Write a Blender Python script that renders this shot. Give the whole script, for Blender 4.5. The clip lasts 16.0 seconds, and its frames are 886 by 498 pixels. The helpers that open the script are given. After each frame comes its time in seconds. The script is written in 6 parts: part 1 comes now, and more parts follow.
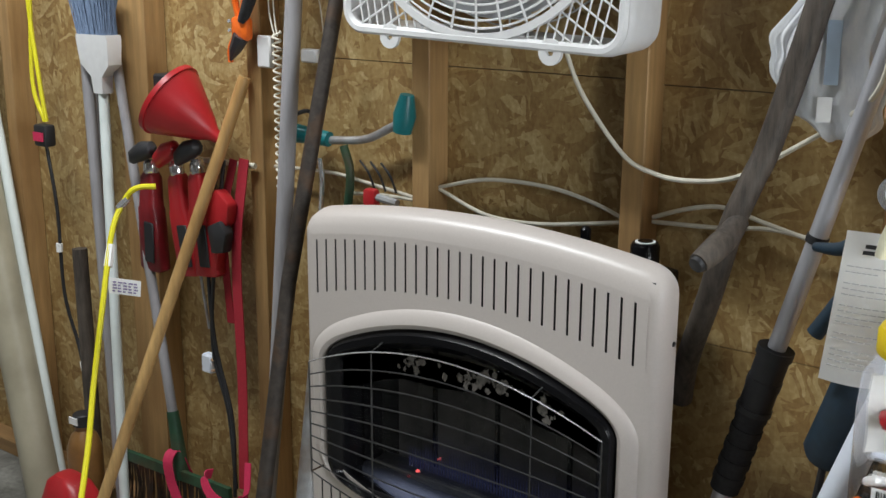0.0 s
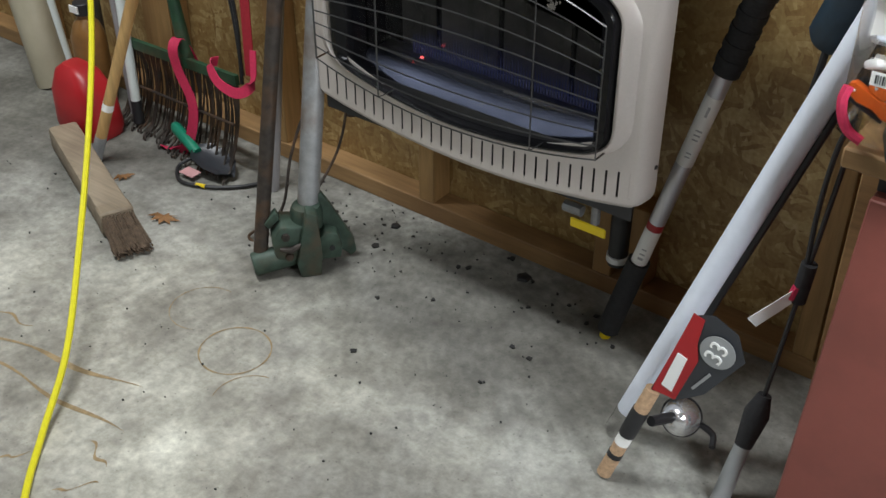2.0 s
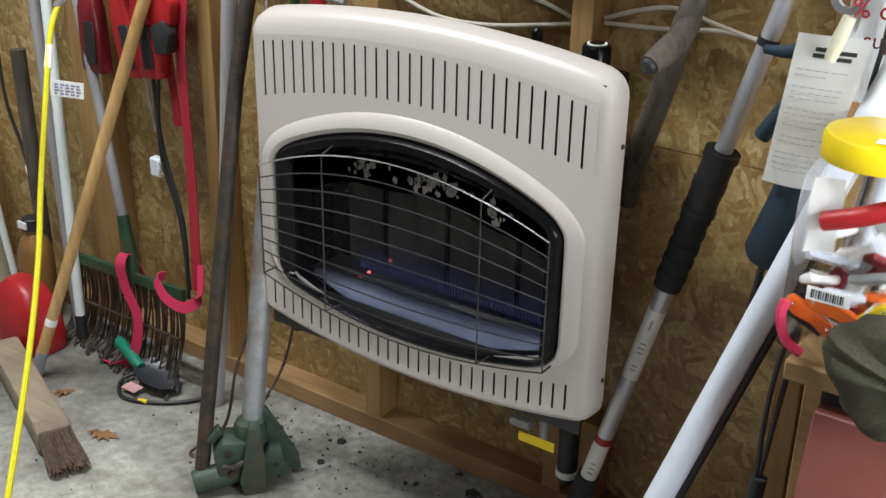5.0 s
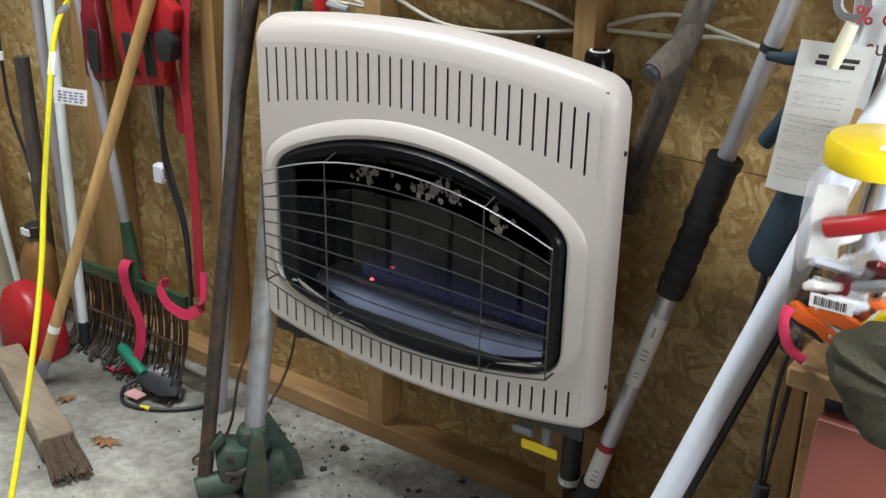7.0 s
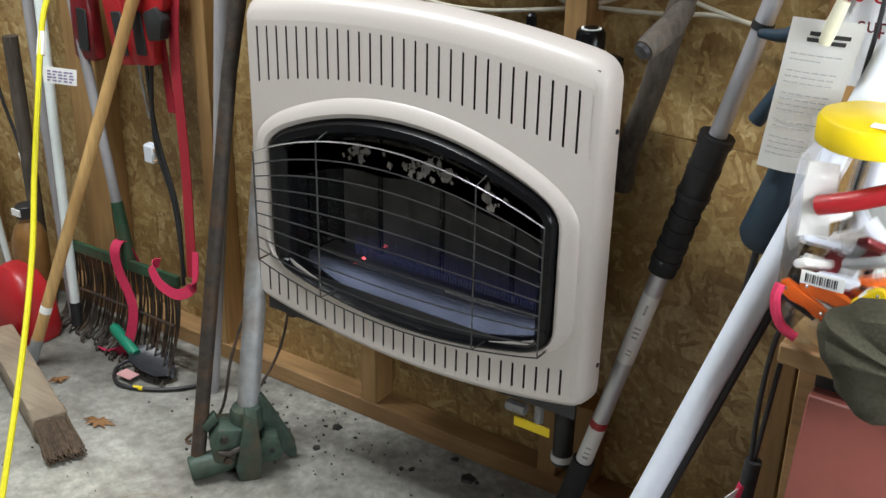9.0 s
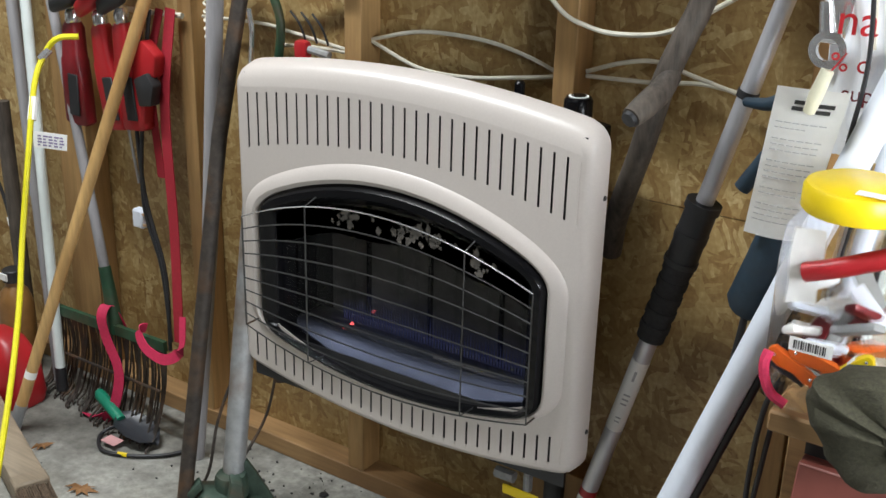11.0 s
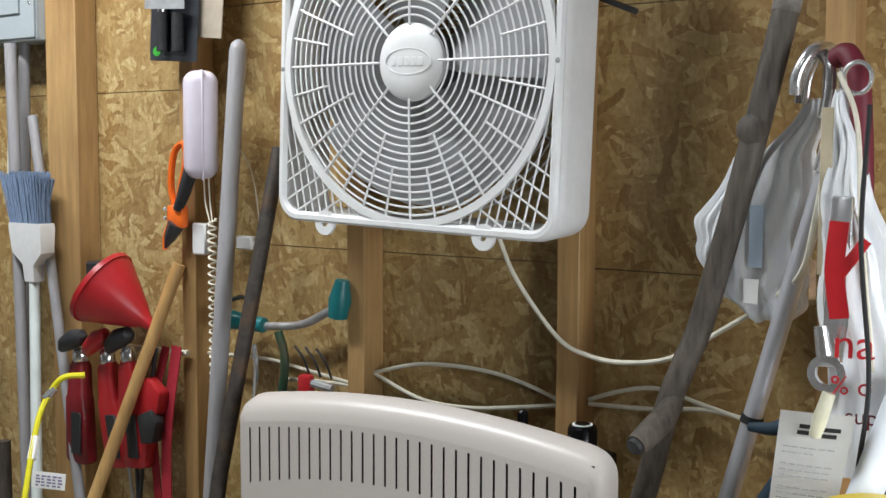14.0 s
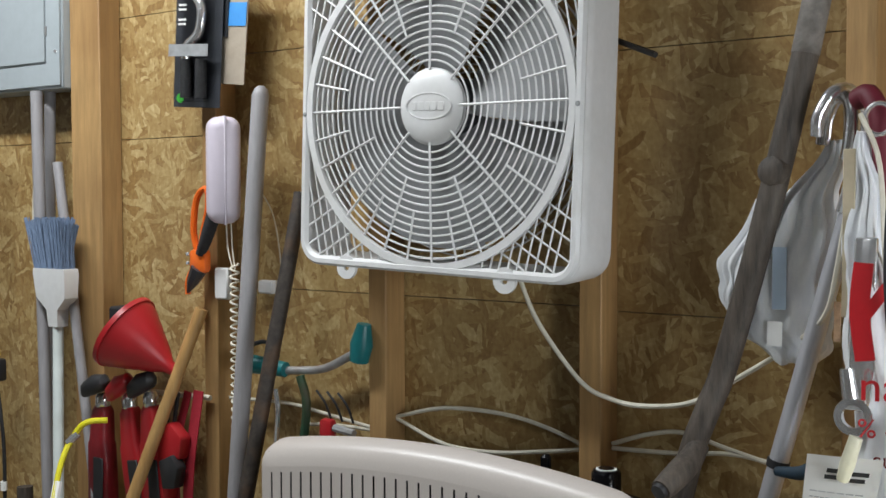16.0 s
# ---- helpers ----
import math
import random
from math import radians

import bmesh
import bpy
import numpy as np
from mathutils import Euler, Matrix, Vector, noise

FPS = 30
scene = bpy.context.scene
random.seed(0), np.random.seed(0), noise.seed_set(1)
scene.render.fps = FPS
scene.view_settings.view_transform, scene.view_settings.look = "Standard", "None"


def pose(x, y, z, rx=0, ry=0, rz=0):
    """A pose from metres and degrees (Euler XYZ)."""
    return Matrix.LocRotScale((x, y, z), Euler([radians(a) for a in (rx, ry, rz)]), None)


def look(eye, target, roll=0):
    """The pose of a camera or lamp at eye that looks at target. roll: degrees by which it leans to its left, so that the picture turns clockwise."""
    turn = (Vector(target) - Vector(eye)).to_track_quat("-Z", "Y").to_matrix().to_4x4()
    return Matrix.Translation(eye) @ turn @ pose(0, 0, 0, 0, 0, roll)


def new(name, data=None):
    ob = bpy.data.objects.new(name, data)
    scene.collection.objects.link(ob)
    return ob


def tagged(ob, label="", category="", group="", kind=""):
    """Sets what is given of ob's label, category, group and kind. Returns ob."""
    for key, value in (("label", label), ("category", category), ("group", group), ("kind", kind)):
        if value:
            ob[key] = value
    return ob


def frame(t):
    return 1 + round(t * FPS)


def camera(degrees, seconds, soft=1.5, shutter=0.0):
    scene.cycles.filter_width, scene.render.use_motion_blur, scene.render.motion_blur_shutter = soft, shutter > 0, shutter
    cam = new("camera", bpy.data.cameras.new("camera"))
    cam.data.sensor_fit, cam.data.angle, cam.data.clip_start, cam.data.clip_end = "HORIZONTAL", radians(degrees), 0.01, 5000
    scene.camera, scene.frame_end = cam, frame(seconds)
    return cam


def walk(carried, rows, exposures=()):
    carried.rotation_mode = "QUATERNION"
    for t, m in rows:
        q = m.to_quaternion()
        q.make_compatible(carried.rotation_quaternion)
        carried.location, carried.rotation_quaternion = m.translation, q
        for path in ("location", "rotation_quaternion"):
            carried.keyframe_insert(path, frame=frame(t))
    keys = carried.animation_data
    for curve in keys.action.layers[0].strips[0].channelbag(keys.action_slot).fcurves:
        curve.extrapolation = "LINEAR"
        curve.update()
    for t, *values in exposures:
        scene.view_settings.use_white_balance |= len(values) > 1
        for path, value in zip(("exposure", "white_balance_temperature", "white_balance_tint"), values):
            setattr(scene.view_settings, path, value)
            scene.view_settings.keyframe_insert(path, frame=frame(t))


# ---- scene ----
cam = camera(43.0, 16.0)
EYE_AT = (1.198, -1.568, 1.245)
PATH = [
    (0, EYE_AT, (0.0797, -0.1037, 0.7809), 0.29),
    (0.5, EYE_AT, (0.1695, -0.1125, 0.5866), 0.48),
    (1, EYE_AT, (0.2272, -0.2345, 0.3019), 0.50),
    (1.5, EYE_AT, (0.2551, -0.3283, 0.1568), 0.06),
    (2, EYE_AT, (0.2489, -0.3341, 0.1556), -0.17),
    (2.5, EYE_AT, (0.2346, -0.3153, 0.1902), -0.11),
    (3, EYE_AT, (0.2181, -0.2864, 0.2414), 0.01),
    (3.5, EYE_AT, (0.2462, -0.2590, 0.2495), -0.84),
    (4, EYE_AT, (0.2649, -0.2189, 0.2864), 0.30),
    (4.5, EYE_AT, (0.2420, -0.1763, 0.3738), 0.93),
    (5, EYE_AT, (0.2140, -0.1401, 0.4688), 1.11),
    (5.2, EYE_AT, (0.2073, -0.1345, 0.4877), 1.11),
    (7.5, EYE_AT, (0.2073, -0.1424, 0.4732), 1.02),
    (8, EYE_AT, (0.2107, -0.1448, 0.4641), 1.15),
    (8.5, EYE_AT, (0.2149, -0.1465, 0.4556), 1.05),
    (9, EYE_AT, (0.2271, -0.1430, 0.4470), 1.00),
    (9.5, EYE_AT, (0.2241, -0.1362, 0.4630), 0.96),
    (10, EYE_AT, (0.2253, -0.1081, 0.5151), 1.32),
    (10.2, EYE_AT, (0.2218, -0.1005, 0.5357), 1.36),
    (12.5, EYE_AT, (0.2130, -0.0973, 0.5546), 1.34),
    (13, EYE_AT, (0.2036, -0.0845, 0.5967), 1.14),
    (13.5, EYE_AT, (0.1664, -0.0321, 0.8126), 1.14),
    (14, EYE_AT, (0.1368, 0.0000, 1.0875), 0.16),
    (14.5, EYE_AT, (0.1175, -0.0054, 1.2723), -0.41),
    (15, EYE_AT, (0.1147, -0.0080, 1.2974), -0.33),
    (15.5, EYE_AT, (0.1064, -0.0129, 1.2440), -0.53),
    (16, EYE_AT, (0.1044, -0.0166, 1.1608), -0.19),
]
walk(cam, [(t, look(eye, target, roll)) for t, eye, target, roll in PATH], [(0.0, -0.38), (1.0, 0.0), (1.6, -0.15), (2.5, -0.2), (5.0, 0.05), (9.0, 0.1), (12.5, 0.0), (14.0, -0.28), (14.5, -0.55), (15.0, -0.62), (16.0, -0.6)])

# ---- world and light ----
world = bpy.data.worlds.new("world")
scene.world = world
world.use_nodes = True
bg = world.node_tree.nodes["Background"]
bg.inputs[0].default_value = (0.6, 0.7, 0.8, 1)
bg.inputs[1].default_value = 0.05


def lamp(name, at, to, w, h, watts, color):
    d = bpy.data.lights.new(name, "AREA")
    d.shape, d.size, d.size_y, d.energy, d.color = "RECTANGLE", w, h, watts, color
    ob = new(name, d)
    ob.matrix_world = look(at, to)
    return ob


# a fluorescent tube under the ceiling; the other three are added fill lamps
lamp("tube_light", (-0.55, -0.78, 2.36), (-0.55, -0.77, 0), 1.2, 0.12, 54, (0.94, 0.98, 1.0))
# added fill from the room side for front faces, no second tube known
lamp("tube_light_back", (0.3, -2.6, 2.36), (0.3, -2.59, 0), 1.2, 0.12, 9, (0.93, 0.98, 1.0))
# added bluish fill from the west, its source unseen
lamp("door_daylight", (-2.75, -2.2, 1.2), (0, -1.0, 0.2), 1.8, 1.9, 5, (0.88, 0.98, 1.0))
# added fill from the east for jar, letter and poles, no window there
lamp("window_daylight", (1.80, -0.85, 0.92), (0.88, -0.44, 0.42), 0.5, 0.8, 30, (0.90, 0.955, 1.0))


# ---- materials ----
def mat(name, color, rough=0.5, metal=0.0, vary=0.12, scale=30.0, bump=0.0, stain=None, stain_scale=4.0, amount=0.5, stretch=(1, 1, 1), **extra):
    """Base colour with grain and a broader stain, both in object space of the world."""
    m = bpy.data.materials.new(name)
    m.use_nodes = True
    nt = m.node_tree
    b = nt.nodes["Principled BSDF"]
    geo = nt.nodes.new("ShaderNodeNewGeometry")
    mp = nt.nodes.new("ShaderNodeMapping")
    mp.inputs["Scale"].default_value = stretch
    nt.links.new(geo.outputs["Position"], mp.inputs[0])
    n = nt.nodes.new("ShaderNodeTexNoise")
    n.inputs["Scale"].default_value, n.inputs["Detail"].default_value, n.inputs["Roughness"].default_value = scale, 6, 0.65
    nt.links.new(mp.outputs[0], n.inputs["Vector"])
    r = nt.nodes.new("ShaderNodeValToRGB")
    r.color_ramp.elements[0].position, r.color_ramp.elements[1].position = 0.3, 0.72
    r.color_ramp.elements[0].color = (*[c * (1 - vary) for c in color], 1)
    r.color_ramp.elements[1].color = (*[min(1, c * (1 + vary)) for c in color], 1)
    nt.links.new(n.outputs["Fac"], r.inputs[0])
    out = r.outputs[0]
    if stain:
        s = nt.nodes.new("ShaderNodeTexNoise")
        s.inputs["Scale"].default_value, s.inputs["Detail"].default_value = stain_scale, 8
        nt.links.new(geo.outputs["Position"], s.inputs["Vector"])
        k = nt.nodes.new("ShaderNodeValToRGB")
        k.color_ramp.elements[0].position, k.color_ramp.elements[1].position = 0.48, 0.68
        k.color_ramp.elements[1].color = (amount, amount, amount, 1)
        nt.links.new(s.outputs["Fac"], k.inputs[0])
        mix = nt.nodes.new("ShaderNodeMix")
        mix.data_type = "RGBA"
        nt.links.new(k.outputs[0], mix.inputs[0])
        nt.links.new(out, mix.inputs[6])
        mix.inputs[7].default_value = (*stain, 1)
        out = mix.outputs[2]
    nt.links.new(out, b.inputs["Base Color"])
    b.inputs["Roughness"].default_value, b.inputs["Metallic"].default_value = rough, metal
    for k, v in extra.items():
        b.inputs[k.replace("_", " ")].default_value = v
    if bump:
        bp = nt.nodes.new("ShaderNodeBump")
        bp.inputs["Strength"].default_value, bp.inputs["Distance"].default_value = bump, 0.003
        nt.links.new(n.outputs["Fac"], bp.inputs["Height"])
        nt.links.new(bp.outputs[0], b.inputs["Normal"])
    return m


def osb_material():
    """Pressed wood strands: three layers of long random flakes at different turns, picked by patches."""
    m = bpy.data.materials.new("osb")
    m.use_nodes = True
    nt = m.node_tree
    b = nt.nodes["Principled BSDF"]
    L, N = nt.links.new, nt.nodes.new
    geo = N("ShaderNodeNewGeometry")
    warp = N("ShaderNodeTexNoise")
    warp.inputs["Scale"].default_value, warp.inputs["Detail"].default_value = 16, 5
    L(geo.outputs["Position"], warp.inputs["Vector"])
    add = N("ShaderNodeMix")
    add.data_type, add.blend_type = "RGBA", "LINEAR_LIGHT"
    add.inputs[0].default_value = 0.016
    L(geo.outputs["Position"], add.inputs[6]), L(warp.outputs["Color"], add.inputs[7])
    tone = top = None
    for turn, sx, sz, shift in ((14, 15, 62, 0), (-34, 16, 66, 3.1), (62, 17, 70, 7.7), (-76, 15, 64, 12.3), (38, 21, 90, 21.4), (-15, 28, 120, 31.9), (80, 30, 130, 41.3)):
        mp = N("ShaderNodeMapping")
        mp.vector_type = "TEXTURE"
        mp.inputs["Location"].default_value = (shift, 0, shift * 0.7)
        mp.inputs["Rotation"].default_value = (0, radians(turn), 0)
        mp.inputs["Scale"].default_value = (1 / sx, 1, 1 / sz)
        L(add.outputs[2], mp.inputs[0])
        v = N("ShaderNodeTexVoronoi")
        v.inputs["Scale"].default_value = 1.0
        L(mp.outputs[0], v.inputs["Vector"])
        sc = N("ShaderNodeSeparateColor")
        L(v.outputs["Color"], sc.inputs[0])
        if tone is None:
            tone, top = sc.outputs[0], sc.outputs[1]
            continue
        gt = N("ShaderNodeMath")
        gt.operation = "GREATER_THAN"
        L(sc.outputs[1], gt.inputs[0]), L(top, gt.inputs[1])
        mx = N("ShaderNodeMix")
        L(gt.outputs[0], mx.inputs[0]), L(tone, mx.inputs[2]), L(sc.outputs[0], mx.inputs[3])
        hi = N("ShaderNodeMath")
        hi.operation = "MAXIMUM"
        L(top, hi.inputs[0]), L(sc.outputs[1], hi.inputs[1])
        tone, top = mx.outputs[0], hi.outputs[0]
    grain = N("ShaderNodeTexNoise")
    grain.inputs["Scale"].default_value, grain.inputs["Detail"].default_value = 120, 6
    L(geo.outputs["Position"], grain.inputs["Vector"])
    mixg = N("ShaderNodeMath")
    mixg.operation = "MULTIPLY_ADD"
    mixg.inputs[1].default_value = 0.45
    soft = N("ShaderNodeMath")
    soft.operation = "MULTIPLY_ADD"
    soft.inputs[1].default_value, soft.inputs[2].default_value = 0.44, 0.04
    L(tone, soft.inputs[0])
    L(grain.outputs["Fac"], mixg.inputs[0]), L(soft.outputs[0], mixg.inputs[2])
    # long fibre streaks within the strands
    fibre = N("ShaderNodeMapping")
    fibre.inputs["Rotation"].default_value, fibre.inputs["Scale"].default_value = (0, radians(24), 0), (150, 1, 22)
    L(add.outputs[2], fibre.inputs[0])
    streak = N("ShaderNodeTexNoise")
    streak.inputs["Scale"].default_value, streak.inputs["Detail"].default_value = 1.0, 4
    L(fibre.outputs[0], streak.inputs["Vector"])
    fine = N("ShaderNodeMath")
    fine.operation = "MULTIPLY_ADD"
    fine.inputs[1].default_value = 0.30
    L(streak.outputs["Fac"], fine.inputs[0]), L(mixg.outputs[0], fine.inputs[2])
    mixg = fine
    ramp = N("ShaderNodeValToRGB")
    e = ramp.color_ramp.elements
    e[0].position, e[0].color = 0.20, (0.09, 0.042, 0.014, 1)
    e[1].position, e[1].color = 1.0, (0.66, 0.53, 0.31, 1)
    for p, c in ((0.29, (0.22, 0.118, 0.038, 1)), (0.5, (0.31, 0.190, 0.070, 1)), (0.72, (0.41, 0.282, 0.116, 1)), (0.86, (0.51, 0.378, 0.178, 1))):
        x = e.new(p)
        x.color = c
    L(mixg.outputs[0], ramp.inputs[0])
    L(ramp.outputs[0], b.inputs["Base Color"])
    b.inputs["Roughness"].default_value = 0.42
    bp = N("ShaderNodeBump")
    bp.inputs["Strength"].default_value, bp.inputs["Distance"].default_value = 0.5, 0.002
    L(mixg.outputs[0], bp.inputs["Height"])
    L(bp.outputs[0], b.inputs["Normal"])
    return m


def wood(name, c, c2, axis="z", knots=True, rough=0.6):
    """Sawn softwood: long grain along an axis, darker streaks."""
    m = mat(name, c, rough, vary=0.25, scale=9, bump=0.25, stain=c2, stain_scale=3.0, amount=0.8,
            stretch={"z": (9, 9, 0.7), "x": (0.7, 9, 9), "y": (9, 0.7, 9)}[axis])
    return m


def concrete_material():
    """Worn slab: broad pale and dirty areas, painted light and shade, mottling, trowel grain and dark specks."""
    m = mat("concrete", (0.40, 0.40, 0.37), 0.75, vary=0.30, scale=55, bump=0.35, stain=(0.22, 0.215, 0.20), stain_scale=16, amount=0.55)
    nt = m.node_tree
    b = nt.nodes["Principled BSDF"]
    out = b.inputs["Base Color"].links[0].from_socket
    geo = nt.nodes.new("ShaderNodeNewGeometry")
    for scale, lo, hi, dark, light, amount in ((2.3, 0.40, 0.62, (0.50, 0.48, 0.46), (1.15, 1.15, 1.12), 0.85), (7.0, 0.42, 0.60, (0.62, 0.61, 0.59), (1.1, 1.1, 1.1), 0.6)):
        n = nt.nodes.new("ShaderNodeTexNoise")
        n.inputs["Scale"].default_value, n.inputs["Detail"].default_value, n.inputs["Roughness"].default_value = scale, 9, 0.62
        nt.links.new(geo.outputs["Position"], n.inputs["Vector"])
        r = nt.nodes.new("ShaderNodeValToRGB")
        r.color_ramp.elements[0].position, r.color_ramp.elements[1].position = lo, hi
        r.color_ramp.elements[0].color, r.color_ramp.elements[1].color = (*dark, 1), (*light, 1)
        nt.links.new(n.outputs["Fac"], r.inputs[0])
        mul = nt.nodes.new("ShaderNodeMix")
        mul.data_type, mul.blend_type = "RGBA", "MULTIPLY"
        mul.inputs[0].default_value = amount
        nt.links.new(out, mul.inputs[6]), nt.links.new(r.outputs[0], mul.inputs[7])
        out = mul.outputs[2]
    # ragged-edged patches: a light pool painted over pale wear in the open floor
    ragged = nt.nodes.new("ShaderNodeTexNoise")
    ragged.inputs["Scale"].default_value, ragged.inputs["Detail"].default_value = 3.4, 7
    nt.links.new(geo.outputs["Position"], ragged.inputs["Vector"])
    # then shade painted below the heater, over soot, and far left by the wall
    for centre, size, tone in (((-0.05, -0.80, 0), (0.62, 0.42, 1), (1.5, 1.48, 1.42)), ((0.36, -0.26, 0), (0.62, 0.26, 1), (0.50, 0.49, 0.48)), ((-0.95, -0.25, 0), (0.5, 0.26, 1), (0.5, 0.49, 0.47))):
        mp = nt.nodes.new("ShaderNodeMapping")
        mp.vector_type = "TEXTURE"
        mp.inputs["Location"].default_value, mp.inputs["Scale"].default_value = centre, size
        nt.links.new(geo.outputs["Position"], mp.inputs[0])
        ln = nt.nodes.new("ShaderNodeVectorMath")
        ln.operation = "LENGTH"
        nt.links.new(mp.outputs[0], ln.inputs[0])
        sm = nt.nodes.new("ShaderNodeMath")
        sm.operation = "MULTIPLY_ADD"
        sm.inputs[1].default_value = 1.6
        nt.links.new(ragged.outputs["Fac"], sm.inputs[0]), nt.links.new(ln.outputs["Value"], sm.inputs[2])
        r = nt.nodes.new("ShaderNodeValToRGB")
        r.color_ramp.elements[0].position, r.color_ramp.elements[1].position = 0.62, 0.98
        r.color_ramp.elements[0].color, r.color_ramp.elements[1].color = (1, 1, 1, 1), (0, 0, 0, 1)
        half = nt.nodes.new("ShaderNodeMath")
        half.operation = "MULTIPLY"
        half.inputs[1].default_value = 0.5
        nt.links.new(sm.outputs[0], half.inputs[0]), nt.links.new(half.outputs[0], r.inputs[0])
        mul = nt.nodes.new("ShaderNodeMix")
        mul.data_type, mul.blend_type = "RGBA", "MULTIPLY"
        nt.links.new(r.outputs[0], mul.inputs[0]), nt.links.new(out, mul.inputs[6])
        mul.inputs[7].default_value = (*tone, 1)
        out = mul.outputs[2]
    v = nt.nodes.new("ShaderNodeTexVoronoi")
    v.inputs["Scale"].default_value = 60
    nt.links.new(geo.outputs["Position"], v.inputs["Vector"])
    r = nt.nodes.new("ShaderNodeValToRGB")
    r.color_ramp.elements[0].position, r.color_ramp.elements[1].position = 0.06, 0.13
    r.color_ramp.elements[0].color = (0.45, 0.45, 0.45, 1)
    nt.links.new(v.outputs["Distance"], r.inputs[0])
    mul = nt.nodes.new("ShaderNodeMix")
    mul.data_type, mul.blend_type = "RGBA", "MULTIPLY"
    mul.inputs[0].default_value = 0.6
    nt.links.new(out, mul.inputs[6]), nt.links.new(r.outputs[0], mul.inputs[7])
    nt.links.new(mul.outputs[2], b.inputs["Base Color"])
    return m


def flaked_material():
    """Black band with sharp-edged patches where the coating has come off."""
    m = mat("flaked_black", (0.035, 0.033, 0.030), 0.45, vary=0.3, scale=60, stain=(0.62, 0.56, 0.48), stain_scale=24, amount=1.0)
    for n in m.node_tree.nodes:
        if n.type == "VALTORGB" and abs(n.color_ramp.elements[0].position - 0.48) < 0.01:
            n.color_ramp.elements[0].position, n.color_ramp.elements[1].position = 0.545, 0.57
    return m


FLAKED = flaked_material()
BARE = mat("bare_metal_patch", (0.11, 0.10, 0.088), 0.6, vary=0.35, scale=90)
OSB = osb_material()
STUD = wood("stud_wood", (0.41, 0.248, 0.100), (0.26, 0.138, 0.050))
PLATE = wood("plate_wood", (0.34, 0.20, 0.085), (0.18, 0.09, 0.035), "x")
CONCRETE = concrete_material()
WALLPAINT = mat("plaster", (0.15, 0.13, 0.11), 0.8, scale=8)
CREAM = mat("cream_enamel", (0.54, 0.49, 0.455), 0.34, vary=0.03, scale=300, bump=0.04)
BLACK = mat("black_enamel", (0.005, 0.005, 0.006), 0.22, vary=0.3, Specular_IOR_Level=0.28)
SOOT = mat("firebox_black", (0.075, 0.072, 0.068), 0.6, vary=0.4, scale=18, stain=(0.12, 0.11, 0.10), stain_scale=9, amount=0.5)
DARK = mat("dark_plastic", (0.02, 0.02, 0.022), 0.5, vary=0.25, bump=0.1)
RUBBER = mat("foam_rubber", (0.022, 0.022, 0.024), 0.85, vary=0.3, scale=120, bump=0.4)
WHITE = mat("white_plastic", (0.72, 0.72, 0.72), 0.38, vary=0.04, scale=60, stain=(0.55, 0.54, 0.5), stain_scale=12, amount=0.3)
GREYPLASTIC = mat("grey_plastic", (0.30, 0.31, 0.31), 0.55, vary=0.06, scale=60)
BLADE = mat("fan_blade_grey", (0.30, 0.305, 0.31), 0.5, vary=0.1)
WIRE = mat("dark_steel_wire", (0.10, 0.10, 0.10), 0.35, 0.8, vary=0.3)
CHROME = mat("chrome", (0.78, 0.78, 0.79), 0.2, 0.8, vary=0.06)
ALU = mat("aluminium", (0.60, 0.60, 0.64), 0.38, 0.55, vary=0.12, scale=60, stretch=(1, 1, 0.1))
GALV = mat("galvanised", (0.42, 0.43, 0.44), 0.5, 0.55, vary=0.2, scale=40, stain=(0.22, 0.14, 0.08), stain_scale=12, amount=0.6)
RUST = mat("rusty_iron", (0.055, 0.045, 0.038), 0.6, 0.4, vary=0.4, scale=60, bump=0.3, stain=(0.16, 0.08, 0.035), stain_scale=16, amount=0.6)
GREENIRON = mat("green_iron", (0.045, 0.075, 0.055), 0.55, 0.1, vary=0.35, scale=40, bump=0.35, stain=(0.10, 0.07, 0.045), stain_scale=18, amount=0.7)
GREEN = mat("green_paint", (0.02, 0.07, 0.035), 0.5, vary=0.3, scale=40, stain=(0.10, 0.06, 0.03), stain_scale=15, amount=0.5)
GREENPLASTIC = mat("green_plastic", (0.01, 0.22, 0.13), 0.4)
TEAL = mat("teal_plastic", (0.01, 0.16, 0.17), 0.4)
RED = mat("red_plastic", (0.42, 0.015, 0.02), 0.38, vary=0.12, scale=20, stain=(0.25, 0.01, 0.012), stain_scale=10, amount=0.5)
DARKRED = mat("dark_red_metal", (0.16, 0.008, 0.012), 0.4, vary=0.3)
PINK = mat("pink_webbing", (0.64, 0.03, 0.10), 0.65, vary=0.12, scale=200, bump=0.3)
REDWEB = mat("red_webbing", (0.36, 0.015, 0.03), 0.7, vary=0.15, scale=200, bump=0.3)
ORANGE = mat("orange_plastic", (0.78, 0.14, 0.015), 0.35)
YELLOW = mat("yellow_plastic", (0.85, 0.62, 0.01), 0.35, vary=0.05)
YELLOWCORD = mat("yellow_cord", (0.75, 0.68, 0.02), 0.45, vary=0.08, scale=80)
TANWOOD = wood("pole_wood", (0.56, 0.35, 0.14), (0.30, 0.15, 0.045), "z", rough=0.4)
OLDWOOD = wood("weathered_wood", (0.30, 0.24, 0.17), (0.15, 0.11, 0.08), "x")
GREYWOOD = mat("worn_grey_wood", (0.066, 0.052, 0.041), 0.65, vary=0.6, scale=16, bump=0.3, stretch=(8, 8, 1), stain=(0.15, 0.125, 0.10), stain_scale=9, amount=0.4)
PVC = mat("tan_pvc", (0.42, 0.38, 0.28), 0.4, vary=0.08, scale=12, stain=(0.25, 0.22, 0.15), stain_scale=7, amount=0.5)
